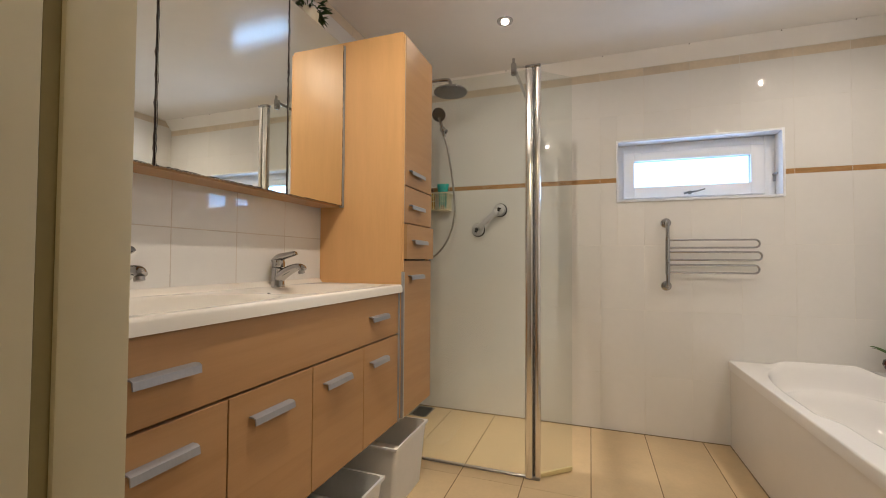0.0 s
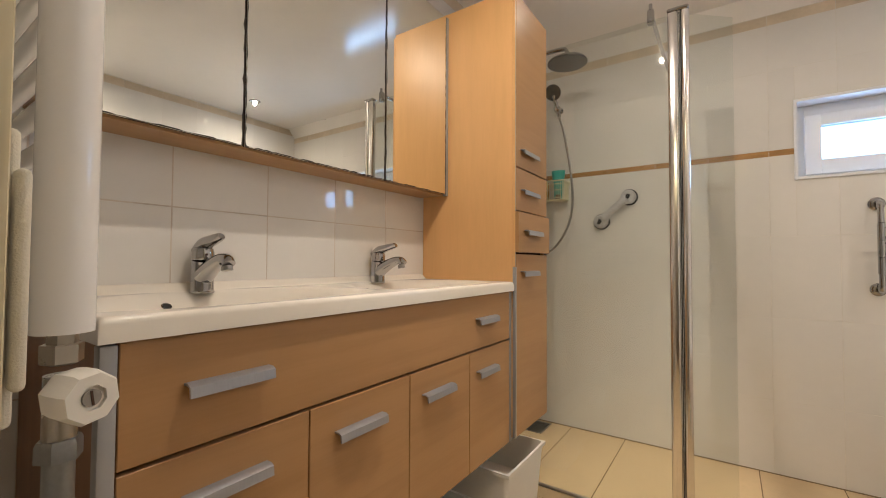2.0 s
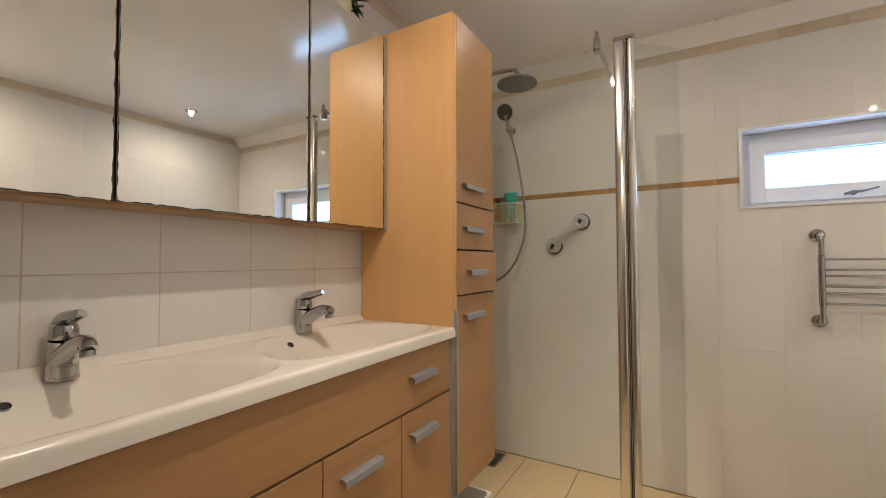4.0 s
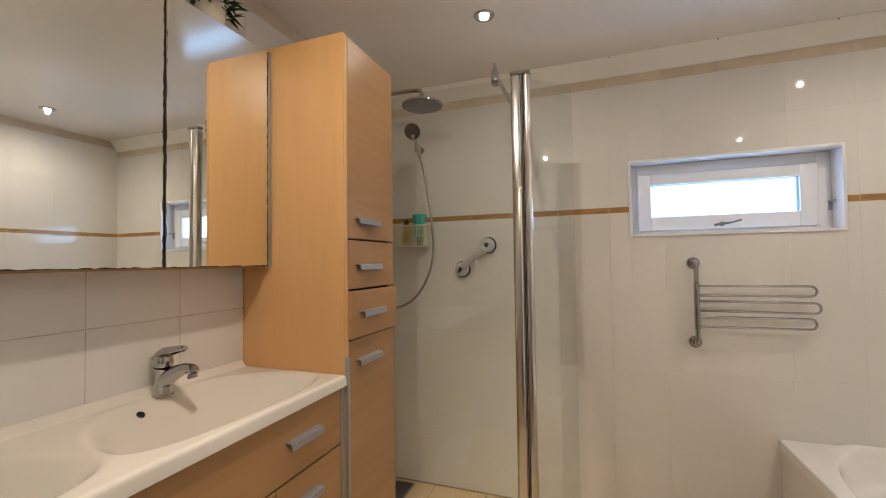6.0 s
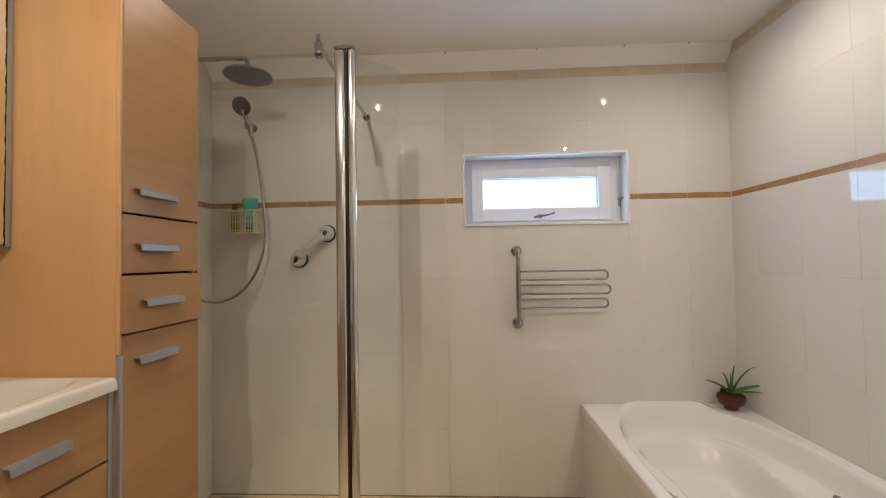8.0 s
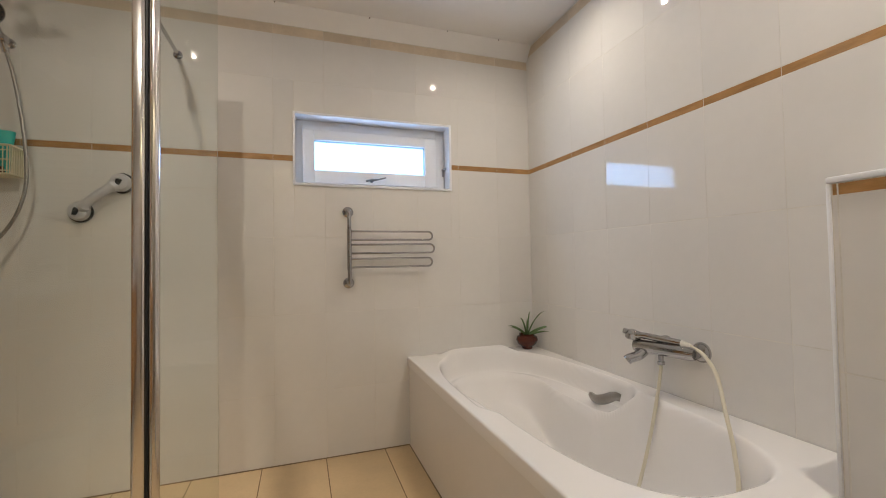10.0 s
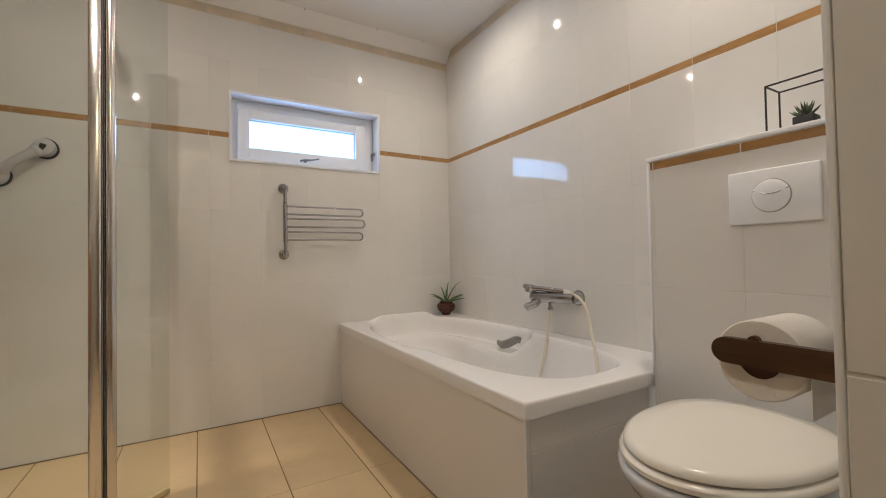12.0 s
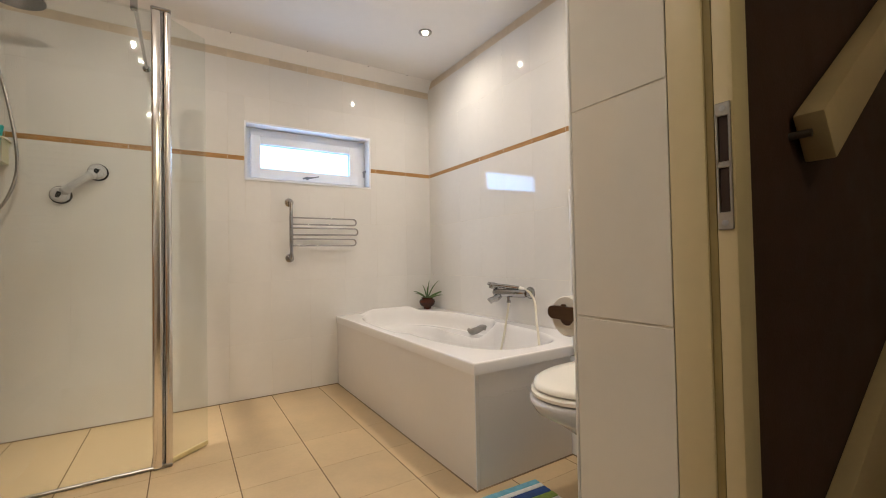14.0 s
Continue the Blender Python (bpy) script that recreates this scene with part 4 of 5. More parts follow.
tubo = thing("bathtub", "white acrylic bathtub with arm rests in a tiled surround", "bathtub", (2.0, 2.2, 0))
xs = steps(U0, U1, 128, [U0 + 0.0008, U0 + 0.002, U0 + 0.004, U0 + 0.006])
ys = steps(V0, V1, 230, [2.02 + 0.0025 * k for k in range(84)] + [V0 + 0.0008, V0 + 0.002, V0 + 0.004, V0 + 0.006])
part("tub_shell", sheet(tub_z, xs, ys, 0.432), M_TUB, tubo, angle=130)
part("front_panel", box(U0 + 0.006, U0 + 0.022, V0 + 0.006, V1, 0.002, 0.4315, 0.001), M_PANEL, tubo, "white front panel")
part("end_tile", box(U0 + 0.0225, 2.139, V0 + 0.006, V0 + 0.02, 0.3415, 0.4315, 0.0012), M_PANEL, tubo)
part("end_backing", box(U0 + 0.023, 2.139, V0 + 0.0075, V0 + 0.024, 0.002, 0.431, 0), M_PANEL, tubo)
for a, b in ((U0 + 0.0225, 2.139),):
    part("end_tile", box(a, b, V0 + 0.006, V0 + 0.02, 0.002, 0.340, 0.0012), M_PANEL, tubo)
part("corner_trim", box(U0 + 0.003, U0 + 0.0065, V0 + 0.003, V0 + 0.0065, 0.002, 0.431, 0.001), M_WHITE, tubo, "white corner trim")


def grip(x, y, z, s):
    p = smooth_path(((x, y + 0.078, z - 0.018), (x - s * 0.020, y + 0.062, z - 0.004), (x - s * 0.032, y + 0.02, z - 0.004), (x - s * 0.032, y - 0.03, z + 0.012), (x - s * 0.016, y - 0.07, z + 0.034), (x, y - 0.088, z + 0.030)), 6)
    part("grip", tube(p, [0.015 + 0.007 * math.sin(math.pi * i / (len(p) - 1)) for i in range(len(p))], 14, flat=0.7), M_STEEL, tubo, "brushed metal hand grip")


grip(2.278, 2.22, 0.405, 1)
grip(1.705, 2.30, 0.375, -1)
part("waste", disc_to((2.0, 1.95, tub_z(2.0, 1.95) - 0.002), (2.0, 1.95, 1.0), ((0.034, 0), (0.034, 0.004), (0.02, 0.007))), M_CHROME, tubo, "chrome waste")

mx = thing("bath_mixer", "chrome wall-mounted bath mixer with a resting hand shower", "bath mixer", (2.35, 1.95, 0.66))
a, b = Vector((2.352, 1.855, 0.660)), Vector((2.300, 2.062, 0.660))
d = (b - a).normalized()
part("body", tube([a - d * 0.004, a + d * 0.01, a + d * 0.08, a + d * 0.20, b, b + d * 0.006], [0.020, 0.024, 0.024, 0.026, 0.026, 0.021], 24), M_CHROME, mx)
part("rosette", disc_to((RX - 0.0005, 1.862, 0.662), (2.36, 1.862, 0.662), ((0.036, 0), (0.036, 0.006), (0.028, 0.018), (0.019, 0.024), (0.019, 0.05))), M_CHROME, mx)
part("rosette", disc_to((RX - 0.0005, 2.012, 0.662), (2.32, 2.012, 0.662), ((0.036, 0), (0.036, 0.006), (0.028, 0.018), (0.019, 0.024), (0.019, 0.075))), M_CHROME, mx)
part("spout", tube(smooth_path(((2.315, 2.03, 0.650), (2.285, 2.035, 0.628), (2.250, 2.045, 0.616), (2.240, 2.05, 0.608)), 6), [0.020] * 8 + [0.018] * 11, 18, flat=1.2), M_CHROME, mx)
part("lever", tube(smooth_path(((2.298, 2.058, 0.68), (2.285, 2.075, 0.705), (2.262, 2.085, 0.715)), 5), [0.013] * 4 + [0.011] * 7, 14), M_CHROME, mx)
part("diverter", disc_to((2.32, 1.965, 0.638), (2.32, 1.965, 0.59), ((0.009, 0), (0.009, 0.022), (0.013, 0.023), (0.013, 0.034), (0.008, 0.036)), 16), M_CHROME, mx)
hh = part("hand_shower", tube(smooth_path(((2.288, 2.06, 0.700), (2.305, 2.02, 0.701), (2.335, 1.95, 0.694), (2.352, 1.905, 0.690)), 6), [0.019, 0.018, 0.017, 0.016] + [0.0125] * 15, 16), M_CHROME, mx, "chrome hand shower")
part("spray_head", disc_to((2.285, 2.062, 0.718), (2.285, 2.07, 0.68), ((0.015, 0), (0.024, 0.010), (0.025, 0.03), (0.020, 0.034))), M_CHROME, hh)
part("cone", tube([(2.351, 1.907, 0.690), (2.362, 1.876, 0.684)], [0.012, 0.009], 14), M_VALVE, hh, "white hose cone")
part("hose", tube(smooth_path(((2.362, 1.876, 0.684), (2.355, 1.82, 0.665), (2.31, 1.74, 0.62), (2.25, 1.67, 0.54), (2.215, 1.62, 0.44), (2.19, 1.60, 0.32), (2.15, 1.66, 0.20), (2.10, 1.78, 0.13), (2.12, 1.92, 0.13), (2.20, 1.96, 0.20), (2.255, 1.965, 0.34), (2.30, 1.966, 0.50), (2.32, 1.965, 0.60)), 8), 0.0062, 12), M_HOSE, mx, "cream plastic shower hose")

# aloe on the tub's corner
al = thing("aloe_plant", "small aloe in a brown glazed pot on the bathtub corner", "plant", (2.312, 2.918, RIM))
part("pot", lathe(((0.026, 0.0), (0.031, 0.004), (0.030, 0.014), (0.052, 0.029), (0.062, 0.052), (0.058, 0.071), (0.043, 0.080), (0.046, 0.089), (0.040, 0.089), (0.038, 0.072)), (2.312, 2.918, RIM + 0.0005)), M_POT, al, "brown glazed pot")
part("soil", lathe(((0.033, 0.066), (0.033, 0.074), (0.004, 0.076)), (2.312, 2.918, RIM), 20), M_DARK, al, "dark soil")
for dx, dy, dz, w in ((-0.085, -0.01, 0.055, 0.007), (-0.045, -0.03, 0.09, 0.007), (0.005, -0.02, 0.115, 0.008), (0.055, -0.045, 0.115, 0.007), (0.075, -0.06, 0.05, 0.008), (0.05, -0.075, 0.03, 0.008), (-0.02, -0.05, 0.05, 0.006), (-0.055, 0.03, 0.04, 0.006), (0.02, 0.03, 0.075, 0.006)):
    b0 = Vector((2.312, 2.918, RIM + 0.074))
    dx, dy, dz, w = dx * 1.52, dy * 1.52, dz * 1.28, w * 1.4
    p = smooth_path((b0, b0 + Vector((dx * 0.35, dy * 0.35, dz * 0.55)), b0 + Vector((dx * 0.72, dy * 0.72, dz * 0.9)), b0 + Vector((dx, dy, dz))), 4)
    part("leaf", tube(p, [w * (1 - 0.93 * (i / (len(p) - 1)) ** 1.5) for i in range(len(p))], 8, flat=0.5), M_ALOE, al)

# ---------- toilet and cistern box ----------
BX, BOXY1, BOXZ = 2.141, 1.334, 1.152
cist = shell("cistern_wall", box(BX + G, RX + 0.01, NEAR_R - 0.001, BOXY1 - 0.001, -0.02, BOXZ, 0), M_GROUT, "tiled cistern box behind the toilet", "cistern box")
part("cap", box(BX - 0.006, RX - 0.001, NEAR_R + 0.001, BOXY1 + 0.004, BOXZ + 0.0005, BOXZ + 0.014, 0.003, 2), M_WHITE, cist, "white shelf cap")
part("sealant", box(BX + 0.001, BX + 0.03, BOXY1 - 0.002, V0 + 0.019, 0.001, 0.4312, 0.002), M_WHITE, cist, "white sealant")
part("edge_trim", box(BX - 0.004, BX + 0.004, BOXY1 - 0.003, BOXY1 + 0.005, 0.47, BOXZ, 0.002, 2), M_WHITE, cist, "white plastic edge trim")

TYC = 1.0


def egg(a, x_front, x_back, hw, ex=2.0):
    """Egg outline: angle a, round at the front and squarer at the back."""
    cx = x_back - (x_back - x_front) * 0.42
    c, s = math.cos(a), math.sin(a)
    rx = (cx - x_front) if c < 0 else (x_back - cx)
    e = 2.0 if c < 0 else 2.6
    r = (abs(c) ** e + abs(s) ** e) ** (-1 / e)
    return cx + rx * r * c, TYC + hw * r * s


def eggs(levels, seg=56):
    bm = bmesh.new()
    rings = [[bm.verts.new((*egg(2 * math.pi * k / seg, xf, xb, hw), z + 0.026)) for k in range(seg)] for xf, xb, hw, z in levels]
    for a, b in zip(rings, rings[1:]):
        for k in range(seg):
            bm.faces.new((a[k], a[(k + 1) % seg], b[(k + 1) % seg], b[k]))
    bm.faces.new(rings[0][::-1])
    bm.faces.new(rings[-1])
    return bm


XF = 1.615
wc = thing("toilet", "wall-hung white toilet with its ivory lid closed", "toilet", (2.0, TYC, 0.1))
part("bowl", eggs(((2.02, 2.139, 0.085, 0.085), (1.97, 2.14, 0.105, 0.10), (1.90, 2.14, 0.125, 0.17), (1.80, 2.14, 0.148, 0.245), (1.70, 2.14, 0.168, 0.315), (XF + 0.012, 2.14, 0.188, 0.355), (XF - 0.008, 2.14, 0.194, 0.385), (XF - 0.009, 2.14, 0.194, 0.396), (XF - 0.003, 2.14, 0.190, 0.402))), M_TOILET, wc, "white ceramic bowl", 60)
part("seat", eggs(((XF + 0.008, 2.075, 0.180, 0.4035), (XF, 2.08, 0.187, 0.409), (XF, 2.08, 0.187, 0.418), (XF + 0.008, 2.075, 0.181, 0.424))), M_SEAT, wc, "ivory seat ring", 50)
part("lid", eggs(((XF + 0.018, 2.085, 0.172, 0.4255), (XF + 0.008, 2.09, 0.181, 0.430), (XF + 0.010, 2.09, 0.180, 0.440), (XF + 0.022, 2.085, 0.170, 0.4465), (XF + 0.08, 2.05, 0.125, 0.452), (XF + 0.16, 1.98, 0.06, 0.454))), M_SEAT, wc, "closed ivory lid", 60)
for s in (-0.07, 0.07):
    part("hinge", tube([(2.098, TYC + s - 0.018, 0.446), (2.098, TYC + s + 0.018, 0.446)], 0.011, 14), M_CHROME, wc)

fp = thing("flush_plate", "white plastic flush plate with a round button", "flush plate", (BX, 1.0, 1.0))
part("plate", box(BX - 0.011, BX - 0.0005, 0.902, 1.098, 0.930, 1.070, 0.004, 3), M_WHITE, fp)
part("button_rim", disc_to((BX - 0.0105, 1.0, 1.0), (BX - 0.02, 1.0, 1.0), ((0.043, 0), (0.043, 0.0015), (0.0405, 0.002))), M_GREY, fp)
part("button", disc_to((BX - 0.0105, 1.0, 1.0), (BX - 0.02, 1.0, 1.0), ((0.0405, 0), (0.0405, 0.005), (0.032, 0.008), (0.01, 0.009))), M_WHITE, fp, "round white flush button")
part("button_groove", tube(smooth_path([(BX - 0.0195 + 0.0045 * t * t, 1.0 + 0.038 * t, 1.016 - 0.012 * (1 - t * t)) for t in (-1, -0.5, 0, 0.5, 1)], 5), 0.0015, 6), M_PIPE, fp, "dark split line of the button")

# paper roll on its wooden holder
PRX, PRY, PRZ = 1.441, 0.752, 0.743
hd = thing("paper_holder", "dark oak toilet paper holder on the tiled wall", "paper holder", (1.57, 0.70, PRZ))


def arm(x0, x1):
    bm = bmesh.new()
    prof = [(NEAR_R + 0.0005, PRZ - 0.015)] + [(PRY + 0.029 + 0.015 * math.sin(t), PRZ - 0.015 * math.cos(t)) for t in [math.pi * i / 12 for i in range(13)]] + [(NEAR_R + 0.0005, PRZ + 0.015)]
    a = [bm.verts.new((x0, y, z)) for y, z in prof]
    b = [bm.verts.new((x1, y, z)) for y, z in prof]
    n = len(prof)
    for i in range(n):
        bm.faces.new((a[i], a[(i + 1) % n], b[(i + 1) % n], b[i]))
    bm.faces.new(a)
    bm.faces.new(b[::-1])
    return bm


part("arm", arm(PRX - 0.014, PRX - 0.003), M_HOLDER, hd)
part("arm", arm(PRX + 0.104, PRX + 0.115), M_HOLDER, hd)
part("spindle", tube([(PRX - 0.008, PRY, PRZ + 0.003), (PRX + 0.11, PRY, PRZ + 0.003)], 0.009, 14), M_HOLDER, hd)
part("back_plate", box(PRX - 0.002, PRX + 0.103, NEAR_R + 0.0005, NEAR_R + 0.012, PRZ - 0.02, PRZ + 0.02, 0.002), M_HOLDER, hd)
roll = thing("toilet_roll", "nearly full white toilet paper roll on the wooden holder", "toilet roll", (PRX + 0.05, PRY, PRZ))
bm = bmesh.new()
seg = 48
rr = ((0.0445, 0.0), (0.046, 0.002), (0.046, 0.098), (0.0445, 0.10), (0.021, 0.10), (0.021, 0.0))
rg = [[bm.verts.new((PRX + d_, PRY + r * math.cos(2 * math.pi * k / seg), PRZ - 0.009 + r * math.sin(2 * math.pi * k / seg))) for k in range(seg)] for r, d_ in rr]
for i in range(len(rg)):
    a, b = rg[i], rg[(i + 1) % len(rg)]
    for k in range(seg):
        bm.faces.new((a[k], a[(k + 1) % seg], b[(k + 1) % seg], b[k]))
part("paper", bm, M_PAPER, roll, angle=50)
part("axle_nub", tube([(PRX - 0.012, PRY, PRZ + 0.0145), (PRX - 0.005, PRY, PRZ + 0.0145)], 0.006, 12), M_HOLDER, hd)
part("core", tube([(PRX + 0.0005, PRY, PRZ - 0.009), (PRX + 0.0995, PRY, PRZ - 0.009)], 0.0208, 32), M_CAP, roll, "dark hollow core")
part("loose_sheet", box(PRX + 0.002, PRX + 0.098, PRY - 0.0468, PRY - 0.0461, PRZ - 0.064, PRZ - 0.009, 0), M_PAPER, roll)

# wire frame with a succulent on the cistern box
wf = thing("wire_frame", "black wire box frame standing on the cistern shelf", "wire frame", (2.27, 0.9, BOXZ + 0.014))
c0 = [(2.205, 1.034), (2.288, 1.034), (2.288, 0.73), (2.205, 0.73)]
zb, zt = BOXZ + 0.017, BOXZ + 0.150
for i in range(4):
    (x0, y0), (x1, y1) = c0[i], c0[(i + 1) % 4]
    for z in (zb, zt):
        part("wire", tube([(x0, y0, z), (x1, y1, z)], 0.0026, 8), M_WIRE, wf)
    part("wire", tube([(x0, y0, zb), (x0, y0, zt)], 0.0026, 8), M_WIRE, wf)


def succulent(x, y, seed):
    s = thing("succulent", "small spiky succulent in a black pot", "plant", (x, y, BOXZ + 0.014), group="succulents on the shelf")
    z = BOXZ + 0.0145
    part("pot", box(x - 0.0225, x + 0.0225, y - 0.0225, y + 0.0225, z, z + 0.042, 0.003, 2), M_BLACK, s, "black square pot")
    r = random.Random(seed)
    for i in range(15):
        a, t = i * 2.4, 0.25 + 1.0 * (i / 14)
        d = Vector((math.cos(a) * math.sin(t), math.sin(a) * math.sin(t), math.cos(t)))
        b0 = Vector((x, y, z + 0.040))
        part("leaf", tube([b0, b0 + d * 0.014, b0 + d * 0.026 + Vector((0, 0, 0.002)), b0 + d * 0.037 + Vector((0, 0, 0.006))], [0.004, 0.0055, 0.004, 0.0005], 6, flat=0.55), M_SUCC, s)
    return s


succulent(2.250, 0.964, 2)
succulent(2.250, 0.84, 5)

# ---------- swivel towel rail under the window ----------
tr = thing("towel_rail", "chrome swivel towel rail with three looped arms", "towel rail", (1.30, 2.94, 0.89))
QX, QY = 1.300, 2.938
part("post", tube([(QX, QY, 0.905), (QX, QY, 1.255)], 0.0105, 20), M_CHROME, tr)
for z in (0.893, 1.266):
    s = 1 if z > 1 else -1
    part("elbow", tube(smooth_path(((QX, BY - 0.012, z), (QX, QY + 0.02, z), (QX, QY + 0.004, z - s * 0.004), (QX, QY, z - s * 0.022)), 5), 0.0125, 18), M_CHROME, tr)
    part("rosette", disc_to((QX, BY - 0.0005, z), (QX, BY - 0.03, z), ((0.028, 0), (0.028, 0.006), (0.022, 0.013), (0.014, 0.016))), M_CHROME, tr)
for z0, z1, ey in ((1.161, 1.117, 2.945), (1.092, 1.047, 2.915), (1.019, 0.974, 2.955)):
    zc, h = (z0 + z1) / 2, (z0 - z1) / 2
    ex = 1.728
    pts = [(QX + 0.006, QY, z0), ((QX + ex) / 2, (QY + ey) / 2, z0)] + [(ex + h * math.sin(t), ey, zc + h * math.cos(t)) for t in [math.pi * i / 8 for i in range(9)]] + [((QX + ex) / 2, (QY + ey) / 2, z1), (QX + 0.006, QY, z1)]
    part("arm", tube(pts, 0.0052, 12), M_CHROME, tr)
    part("collar", tube([(QX, QY, z1 - 0.012), (QX, QY, z0 + 0.012)], 0.0128, 20), M_CHROME, tr)
for z in (1.149, 1.075, 1.003):
    part("collar_ring", tube([(QX, QY, z + 0.0285), (QX, QY, z + 0.0305)], 0.0115, 20), M_BLACK, tr)

# ---------- bath mat ----------
bmat = thing("bath_mat", "striped blue, green and white bath mat on the floor", "bath mat", (1.55, 1.08, 0))
rot = pose(1.845, 1.285, 0, 0, 0, -4)
rnd = random.Random(3)
y = 0.0
cols = (3, 1, 0, 2, 1, 3, 0, 1, 2, 3, 1, 0)
k = 0
while y > -0.46 and k < 12:
    w = (0.030, 0.022, 0.040, 0.034)[k % 4]
    part("stripe", spun(box(-0.62, 0.0, y - w + 0.001, y, 0.001, 0.013 + 0.001 * (k % 2), 0.004, 2), rot), M_MATB[cols[k % 12]], bmat)
    y -= w
    k += 1

# ---------- recessed downlights ----------
sx, sy = SPOTS[0]
dl = thing("downlight", "small recessed ceiling downlight switched on", "downlight", (sx, sy, CEIL), group="ceiling downlights")
part("trim_ring", lathe(((0.021, 0.0015), (0.022, -0.001), (0.034, -0.006), (0.040, -0.0055), (0.043, -0.001), (0.043, 0.0015)), (sx, sy, CEIL - 0.001), 40), M_CHROME, dl, "chrome trim ring")
part("lamp", lathe(((0.019, 0.0), (0.0185, -0.003), (0.012, -0.0045)), (sx, sy, CEIL - 0.0075), 32), M_LAMP, dl, "glowing lamp")
for sx, sy in SPOTS[1:]:
    copy_thing(dl, pose(sx, sy, CEIL))

# ---------- sealant along the floor ----------
seal = shell("floor_sealant", merge(box(LX + 0.001, U0 + 0.005, BY - 0.005, BY - 0.0005, 0.0003, 0.0045, 0), box(U0 + 0.0015, U0 + 0.0058, V0 + 0.002, BY - 0.005, 0.0003, 0.004, 0),
    box(U0 + 0.002, BX - 0.001, V0 + 0.001, V0 + 0.0055, 0.0003, 0.004, 0), box(BX - 0.005, BX - 0.0005, NEAR_R + 0.001, V0, 0.0003, 0.004, 0)), M_SEALANT, "brownish sealant bead along the floor", "sealant")

# ---------- tiles ----------
CACHE = {}


def tile_mesh(name, w, h, material):
    key = (name, round(w, 4), round(h, 4))
    if key not in CACHE:
        c, t = 0.0009, 0.006
        lv = ((0, -t), (0, -c), (0.25 * c, -0.35 * c), (c, 0))
        vs = [(sx * (w / 2 - i), sy * (h / 2 - i), z) for i, z in lv for sx, sy in ((-1, -1), (1, -1), (1, 1), (-1, 1))]
        fs = [(a * 4 + k, a * 4 + (k + 1) % 4, a * 4 + 4 + (k + 1) % 4, a * 4 + 4 + k) for a in range(3) for k in range(4)] + [(12, 13, 14, 15)]
        me = bpy.data.meshes.new(name)
        me.from_pydata(vs, [], fs)
        me.materials.append(material)
        me.polygons.foreach_set("use_smooth", [len(fs) - 1 > i > 3 for i in range(len(fs))])
        CACHE[key] = me
    return CACHE[key]


trnd = random.Random(11)


def lay(name, rect, face, parent, material, tilt=0.0006, gap=0.0014, gap_v=None):
    """One tile: rect in the wall's own two coordinates, face turns (u, v) into a pose."""
    u0, u1, v0, v1 = rect
    w, h = u1 - u0 - gap, v1 - v0 - (gap if gap_v is None else gap_v)
    if w < 0.006 or h < 0.006:
        return
    ob = new(name, tile_mesh(name, w, h, material))
    ob.matrix_world = face((u0 + u1) / 2, (v0 + v1) / 2) @ pose(0, 0, 0, math.degrees(trnd.uniform(-tilt, tilt)) * 0.5, math.degrees(trnd.uniform(-tilt, tilt)), 0)
    ob.parent = parent


def cut(rect, hole):
    u0, u1, v0, v1 = rect
    if hole is None:
        return [rect]
    a0, a1, b0, b1 = hole
    if a0 >= u1 or a1 <= u0 or b0 >= v1 or b1 <= v0:
        return [rect]
    out = []
    if u0 < a0:
        out.append((u0, a0, v0, v1))
    if u1 > a1:
        out.append((a1, u1, v0, v1))
    m0, m1 = max(u0, a0), min(u1, a1)
    if v0 < b0:
        out.append((m0, m1, v0, b0))
    if v1 > b1:
        out.append((m0, m1, b1, v1))
    return out


def field(face, parent, ulo, uhi, joint, rows, hole=None, width=0.2495, gap=0.0014, gap_v=None):
    """A tiled face: columns from one known joint, rows as (v0, v1, name, material)."""
    cols = [ulo] + [joint + width * k for k in range(-20, 30) if ulo + 0.008 < joint + width * k < uhi - 0.008] + [uhi]
    for v0, v1, nm, m_ in rows:
        for u0, u1 in zip(cols, cols[1:]):
            for r in cut((u0, u1, v0, v1), hole):
                lay(nm, r, face, parent, m_, gap=gap, gap_v=gap_v)


def wall_rows(zs, top, strip=True):
    r = [(a, b, "tile", M_TILE) for a, b in zip(zs, zs[1:])]
    if strip:
        r += [(STRIP0 - 0.002, STRIP1 + 0.002, "listello", M_STRIP), (STRIP1 + 0.002, 1.943, "tile", M_TILE), (1.943, BORD0, "tile", M_TILE), (BORD0, BORD1 if top is None else top, "border_tile", M_BORDER)]
    return r


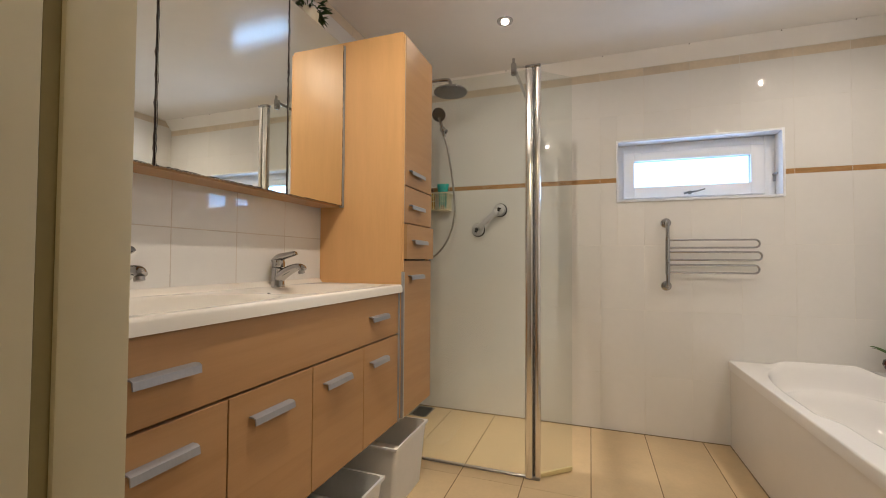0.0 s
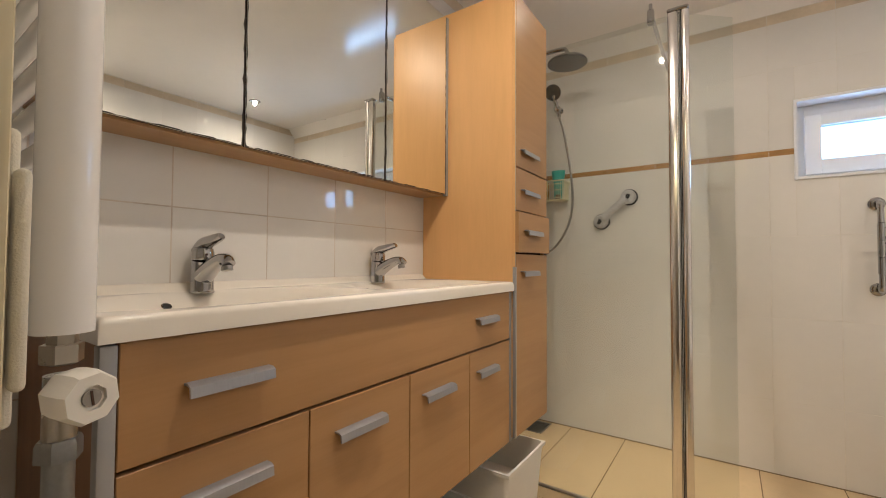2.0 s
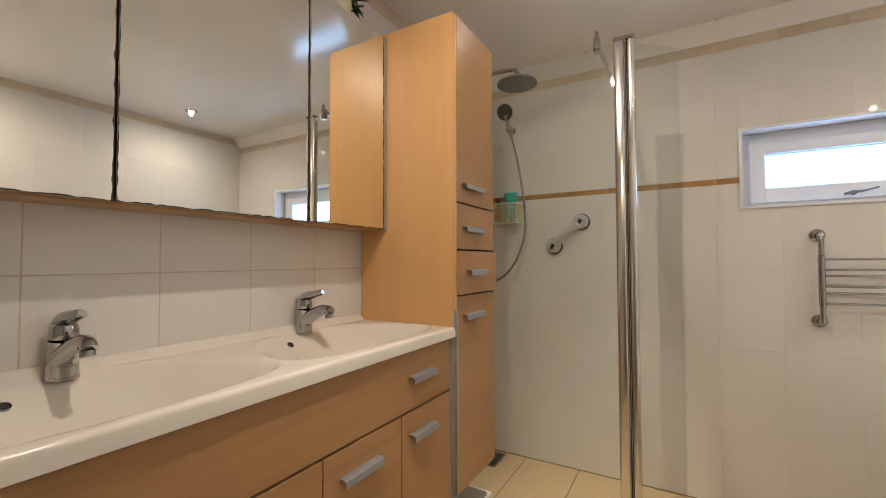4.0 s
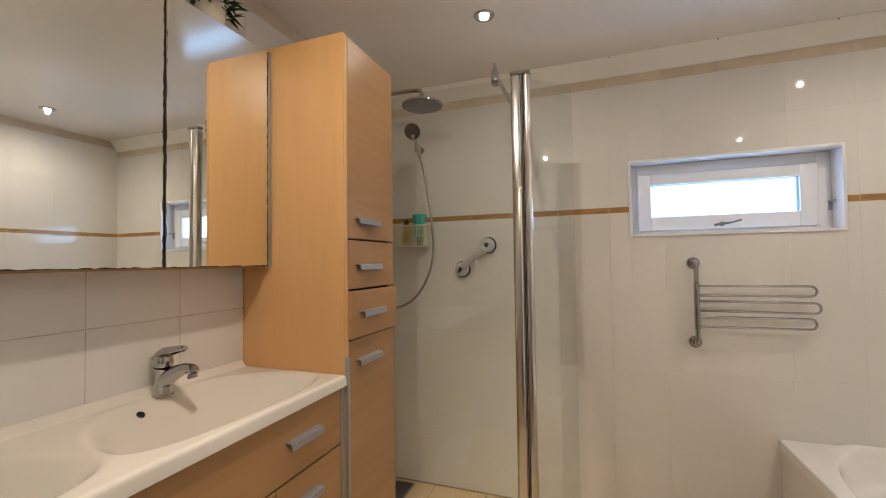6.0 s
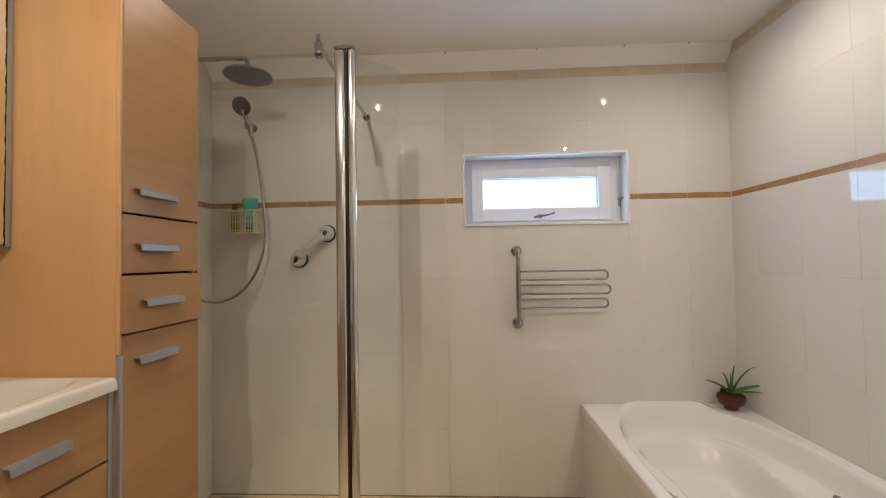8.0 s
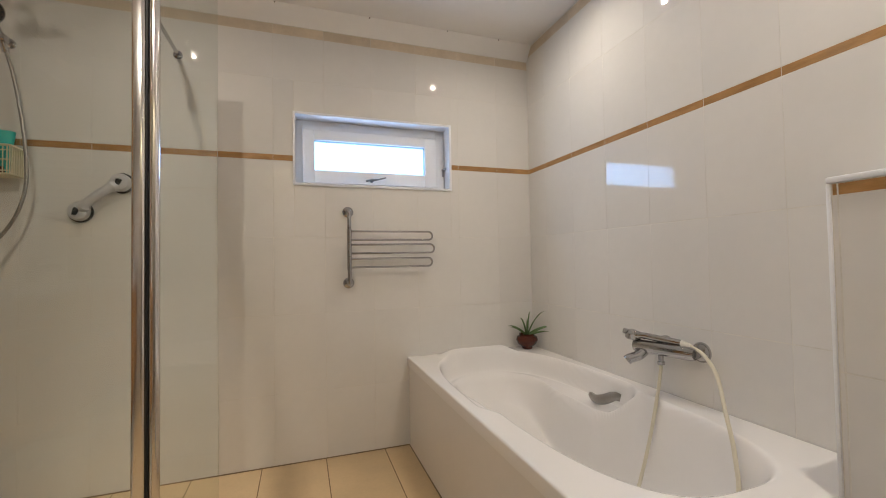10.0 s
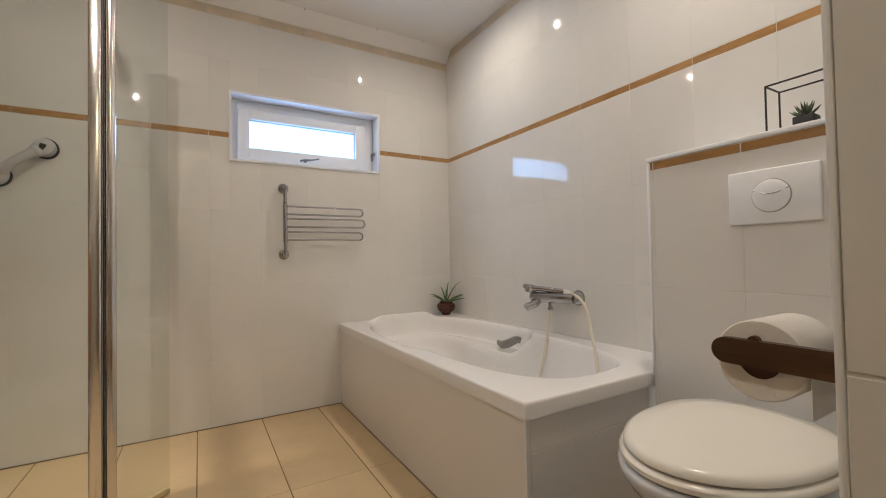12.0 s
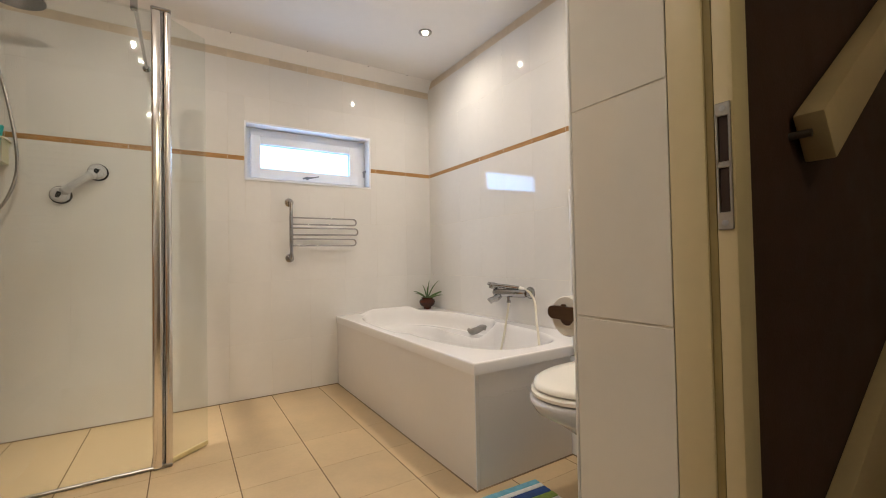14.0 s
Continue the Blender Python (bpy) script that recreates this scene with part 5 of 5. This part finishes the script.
ROWSZ = wall_rows(Z_ROWS + (), None)
north = lambda u, v: pose(u, BY, v, 90, 0, 0)
east = lambda u, v: pose(RX, u, v, 90, 0, -90)
west = lambda u, v: pose(LX, u, v, 90, 0, 90)
field(north, wall_north, LX, RX, 0.186, ROWSZ, (W0, W1, WB, WT))
SIDEZ = [r for r in ROWSZ if r[2] != "border_tile"][:-1] + [(1.943, 2.245, "tile", M_TILE), (2.245, CEIL - 0.004, "border_tile", M_BORDER)]
field(east, wall_east, NEAR_R, BY, 1.076, SIDEZ, gap_v=0.0030)
field(west, wall_west, NEAR_L, BY, 0.893, SIDEZ, width=0.251, gap=0.0028)
nib = lambda u, v: pose(DOOR_R, u, v, 90, 0, -90)
niche = lambda u, v: pose(u, NEAR_R, v, 90, 0, 180)
NIBZ = [(a, b, "tile", M_TILE) for a, b in ((0.0, 0.352), (0.352, 0.754), (0.754, 1.162), (1.162, 1.57), (1.57, 1.97), (1.97, CEIL - 0.004))]
field(nib, wall_south, 0.4585, NEAR_R - 0.004, 5.0, NIBZ, width=10.0, gap=0.0040)
field(niche, wall_south, DOOR_R + 0.004, RX, 1.61, NIBZ, gap=0.0032)
part("corner_trim", box(DOOR_R - 0.0015, DOOR_R + 0.005, NEAR_R - 0.005, NEAR_R + 0.0015, 0.0, CEIL - 0.003, 0.002, 2), M_WHITE, wall_south, "white plastic corner trim")
cface = lambda u, v: pose(BX, u, v, 90, 0, -90)
field(cface, cist, NEAR_R, BOXY1 - 0.004, 1.070, [(0.0, 0.35, "tile", M_TILE), (0.35, 0.752, "tile", M_TILE), (0.752, 1.125, "tile", M_TILE), (1.125, BOXZ, "listello", M_STRIP)], gap=0.0030)
cside = lambda u, v: pose(u, BOXY1, v, 90, 0, 180)
field(cside, cist, BX + 0.004, RX, 2.30, [(0.0, 0.352, "tile", M_TILE), (0.352, 0.752, "tile", M_TILE), (0.752, BOXZ, "tile", M_TILE)])
ground_face = lambda u, v: pose(u, v, 0.0, 0, 0, 0)
P = 0.3025
fy = [0.35] + [1.870 + P * k for k in range(-8, 2) if 0.36 < 1.870 + P * k] + [BY]
fx = [LX] + [0.876 + P * k for k in range(-8, 8) if LX + 0.01 < 0.876 + P * k < RX - 0.01] + [RX]
for v0, v1 in zip(fy, fy[1:]):
    for u0, u1 in zip(fx, fx[1:]):
        lay("floor_tile", (u0, u1, v0, v1), ground_face, floor, M_FLOOR, 0.0006, 0.0042, 0.0012)
